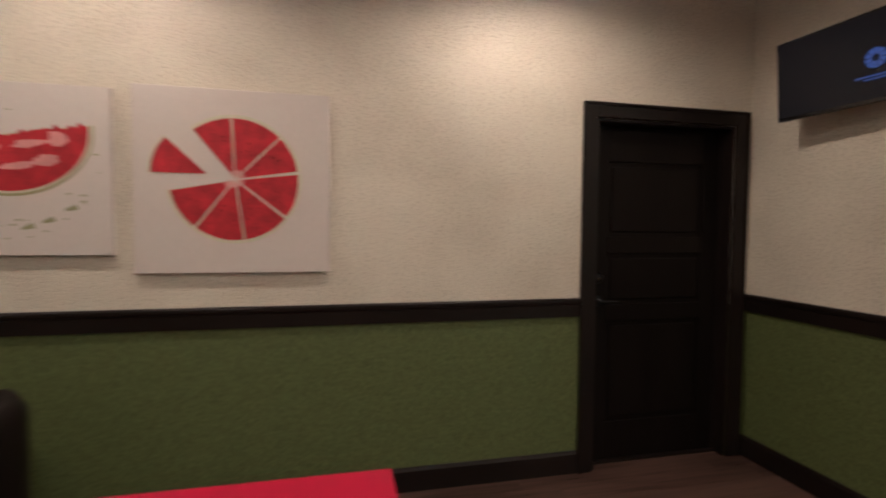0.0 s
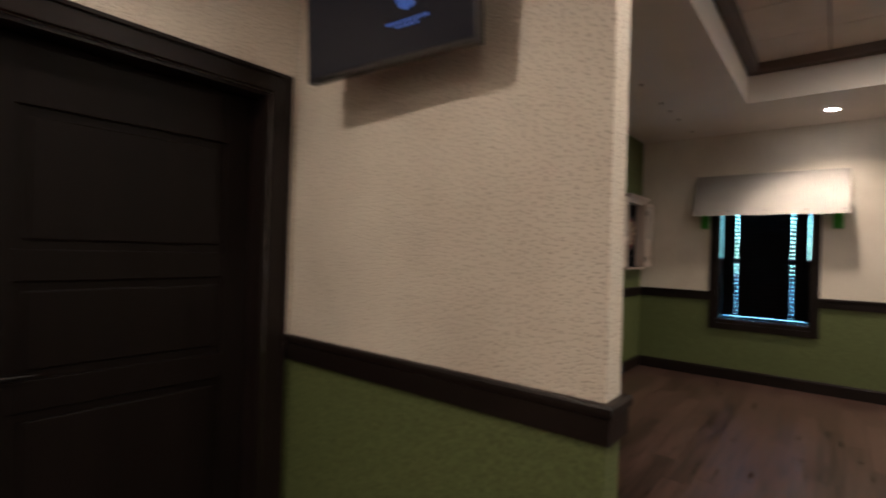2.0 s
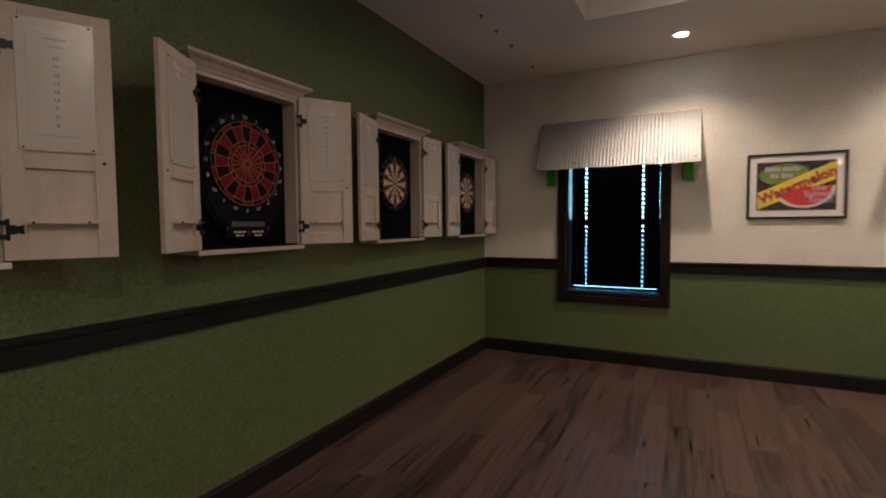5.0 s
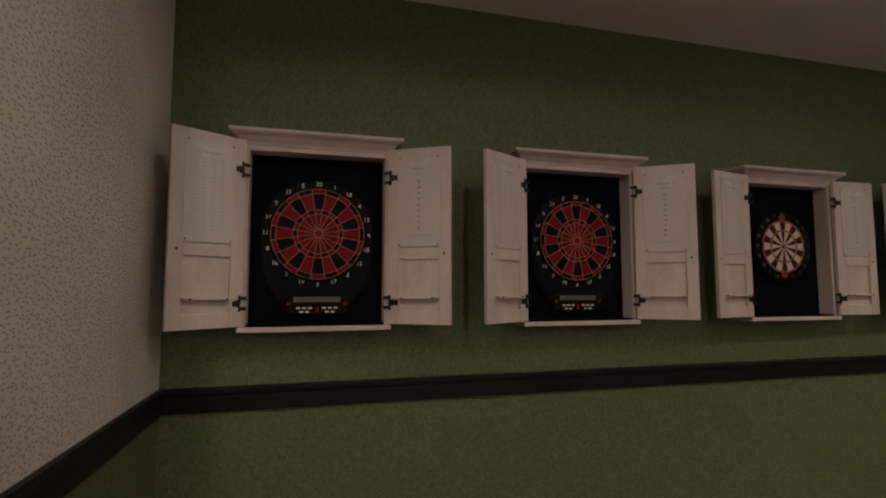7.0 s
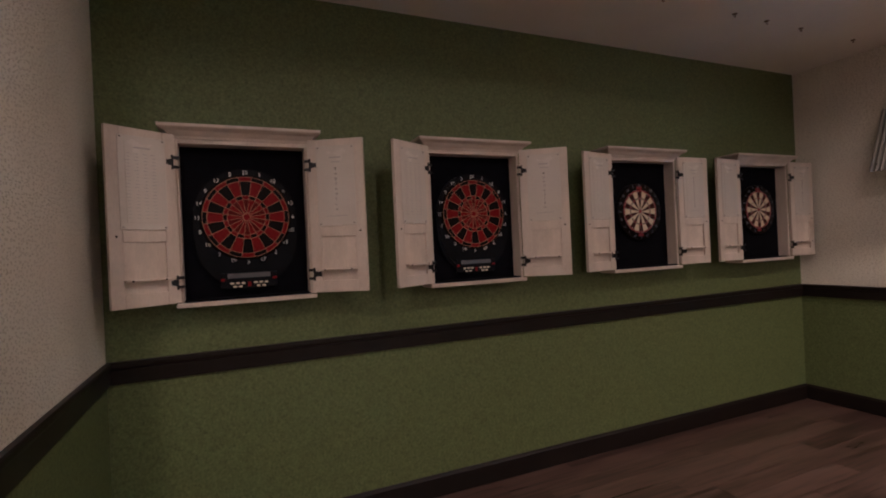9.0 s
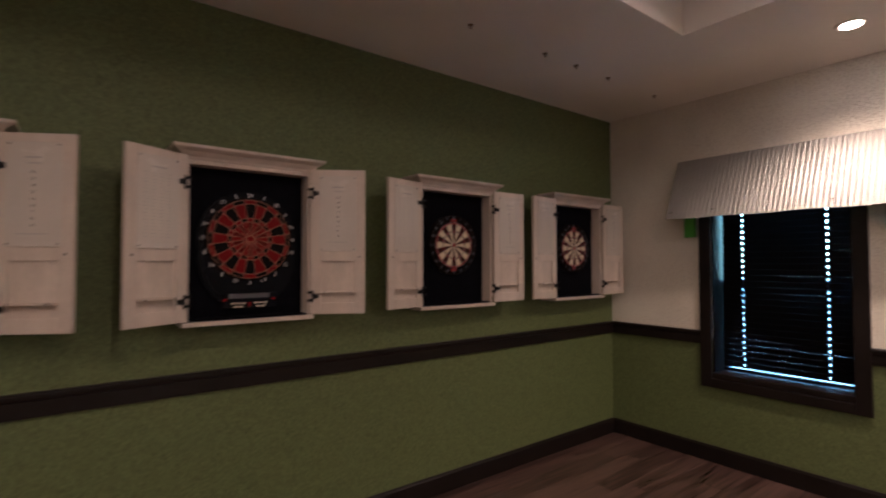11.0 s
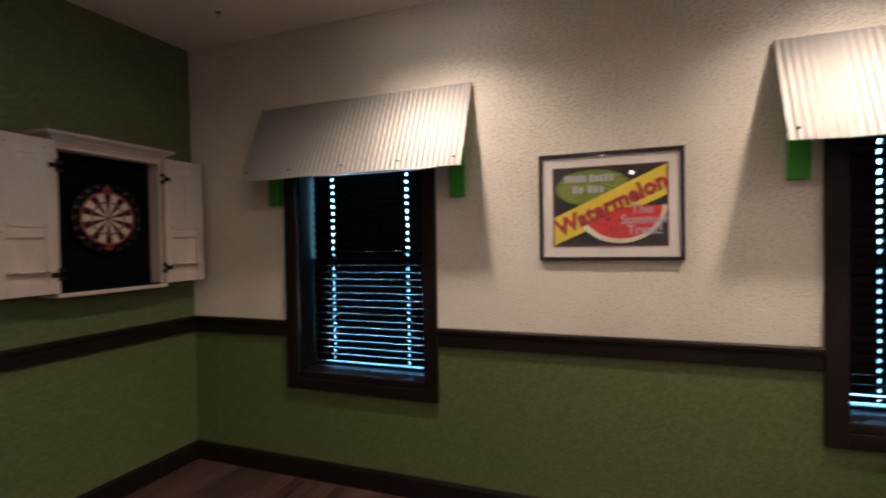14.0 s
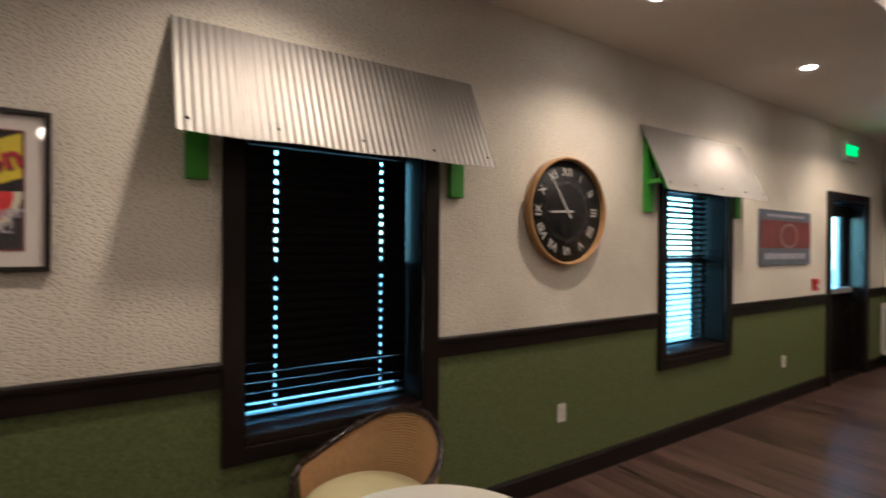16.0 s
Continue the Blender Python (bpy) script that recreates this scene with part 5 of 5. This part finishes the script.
def cane_chair(m, label):
    """Low barrel chair: open to -y, back at +y."""
    ob = thing("cane_armchair", m, label, "chair", "chairs at the round table")
    R, zs = 0.275, 0.42
    top = lambda u: 0.585 + 0.165 * (0.5 + 0.5 * math.cos(math.pi * min(1, abs(u) / 0.85))) if abs(u) < 1 else 0.585
    n = 40
    arc = []
    for i in range(n + 1):
        u = -1 + 2 * i / n
        a = radians(90 - u * 122)
        arc.append((u, math.cos(a), math.sin(a)))
    rad = lambda u, z: R + 0.03 * (z - zs) / 0.3
    rim = [(c * rad(u, top(u)), s_ * rad(u, top(u)), top(u)) for u, c, s_ in arc]
    first, last = rim[0], rim[-1]
    front = lambda p, sg: [(p[0] * 0.97, p[1] - 0.03, p[2] - 0.05), (p[0] * 0.93, p[1] - 0.045, zs + 0.06), (p[0] * 0.90, p[1] - 0.04, zs)]
    part("rim", Shape().tube(front(first, 1)[::-1] + rim + front(last, -1), 0.0155, 10), BENT, ob, "dark bentwood rim")
    part("seat_rail", Shape().tube([(c * R * 1.0, s_ * R, zs - 0.012) for u, c, s_ in arc] + [(-R * 0.55, -R * 0.92, zs - 0.012), (R * 0.55, -R * 0.92, zs - 0.012)], 0.019, 8, closed=True), BENT, ob)
    # woven back: upright and level strands in two skins
    zb, rows = zs + 0.01, 24
    lev = Shape()
    for j in range(rows + 1):
        pts = []
        for i in range(n + 1):
            u, c, s_ = arc[i]
            z = zb + (top(u) - 0.012 - zb) * j / rows
            pts.append((c * rad(u, z), s_ * rad(u, z), z))
        lev.tube(pts, 0.0042, 5)
    for i in range(0, 2 * n + 1):
        u = -1 + i / n
        a = radians(90 - u * 122)
        c, s_ = math.cos(a), math.sin(a)
        lev.tube([(c * rad(u, z), s_ * rad(u, z), z) for z in (zb, (zb + top(u)) / 2, top(u) - 0.006)], 0.0030, 4)
    part("cane_back", lev, CANE, ob, "woven honey-coloured cane back")
    cu = Shape()
    prof = [(0.0, zs), (0.90, zs), (0.97, zs + 0.018), (0.96, zs + 0.040), (0.86, zs + 0.056), (0.5, zs + 0.066), (0.0, zs + 0.068)]
    k = 36
    outl = []
    for i in range(k):
        a = 2 * math.pi * i / k
        x, y = math.cos(a) * 0.262, math.sin(a) * 0.262
        if y < 0:
            x, y = x * (1 + 0.04 * -math.sin(a)), y * 1.05
        outl.append((x, y))
    cu.add([(x * r, y * r, z) for r, z in prof for x, y in outl], [(a * k + i, a * k + (i + 1) % k, (a + 1) * k + (i + 1) % k, (a + 1) * k + i) for a in range(len(prof) - 1) for i in range(k)], smooth=True)
    part("seat_cushion", cu, CUSHION, ob, "cream vinyl seat cushion")
    for x, y, sx, sy in ((0.20, -0.20, 0.02, -0.02), (-0.20, -0.20, -0.02, -0.02), (0.185, 0.195, 0.03, 0.04), (-0.185, 0.195, -0.03, 0.04)):
        part("leg", Shape().tube([(x, y, zs - 0.01), (x + sx * 0.5, y + sy * 0.5, 0.2), (x + sx, y + sy, 0.0)], [0.017, 0.0145, 0.011], 10), BENT, ob)
    for p0, p1 in (((0.21, -0.21, 0.16), (0.205, 0.22, 0.16)), ((-0.21, -0.21, 0.16), (-0.205, 0.22, 0.16)), ((-0.207, 0.0, 0.16), (0.207, 0.0, 0.16))):
        part("stretcher", Shape().tube([p0, p1], 0.008, 8), BENT, ob)
    return ob


cane_chair(pose(7.73, 3.08, 0, 0, 0, -158), "dark bentwood armchair, cane back, cream seat, under the window")
cane_chair(pose(6.43, 3.13, 0, 0, 0, 169), "dark bentwood armchair, cane back, cream seat, beside the round table")

# ---- floor boards, last ----
PLW, PLL = 0.152, 1.22
pm = Shape().box((0.0005, 0.0005, -0.006), (PLL - 0.0005, PLW - 0.0005, 0.0), bevel=0).mesh("plank", PLANK)
rest, count, row = Shape(), 0, 0
y = YS
random.seed(3)
while y < YD:
    x = XL - random.uniform(0, PLL)
    while x < XW:
        near = 2.6 < x + PLL and x < 8.0 and 1.2 < y < 7.2
        if near and count < 300 and x > XL and x + PLL < XW and y + PLW < YD:
            part("plank", pm, PLANK, floor, m=pose(x, y, 0))
            count += 1
        else:
            a, b = max(x, XL), min(x + PLL, XW)
            if b - a > 0.01:
                rest.box((a + 0.0005, y + 0.0005, -0.006), (b - 0.0005, min(y + PLW, YD) - 0.0005, 0.0))
        x += PLL
    y += PLW
me = bpy.data.meshes.new("planks")
me.from_pydata(rest.v, [], rest.f)
me.materials.append(PLANK)
tagged(part("planks", me, PLANK, floor), "dark red-brown wood planks", kind="stuff")
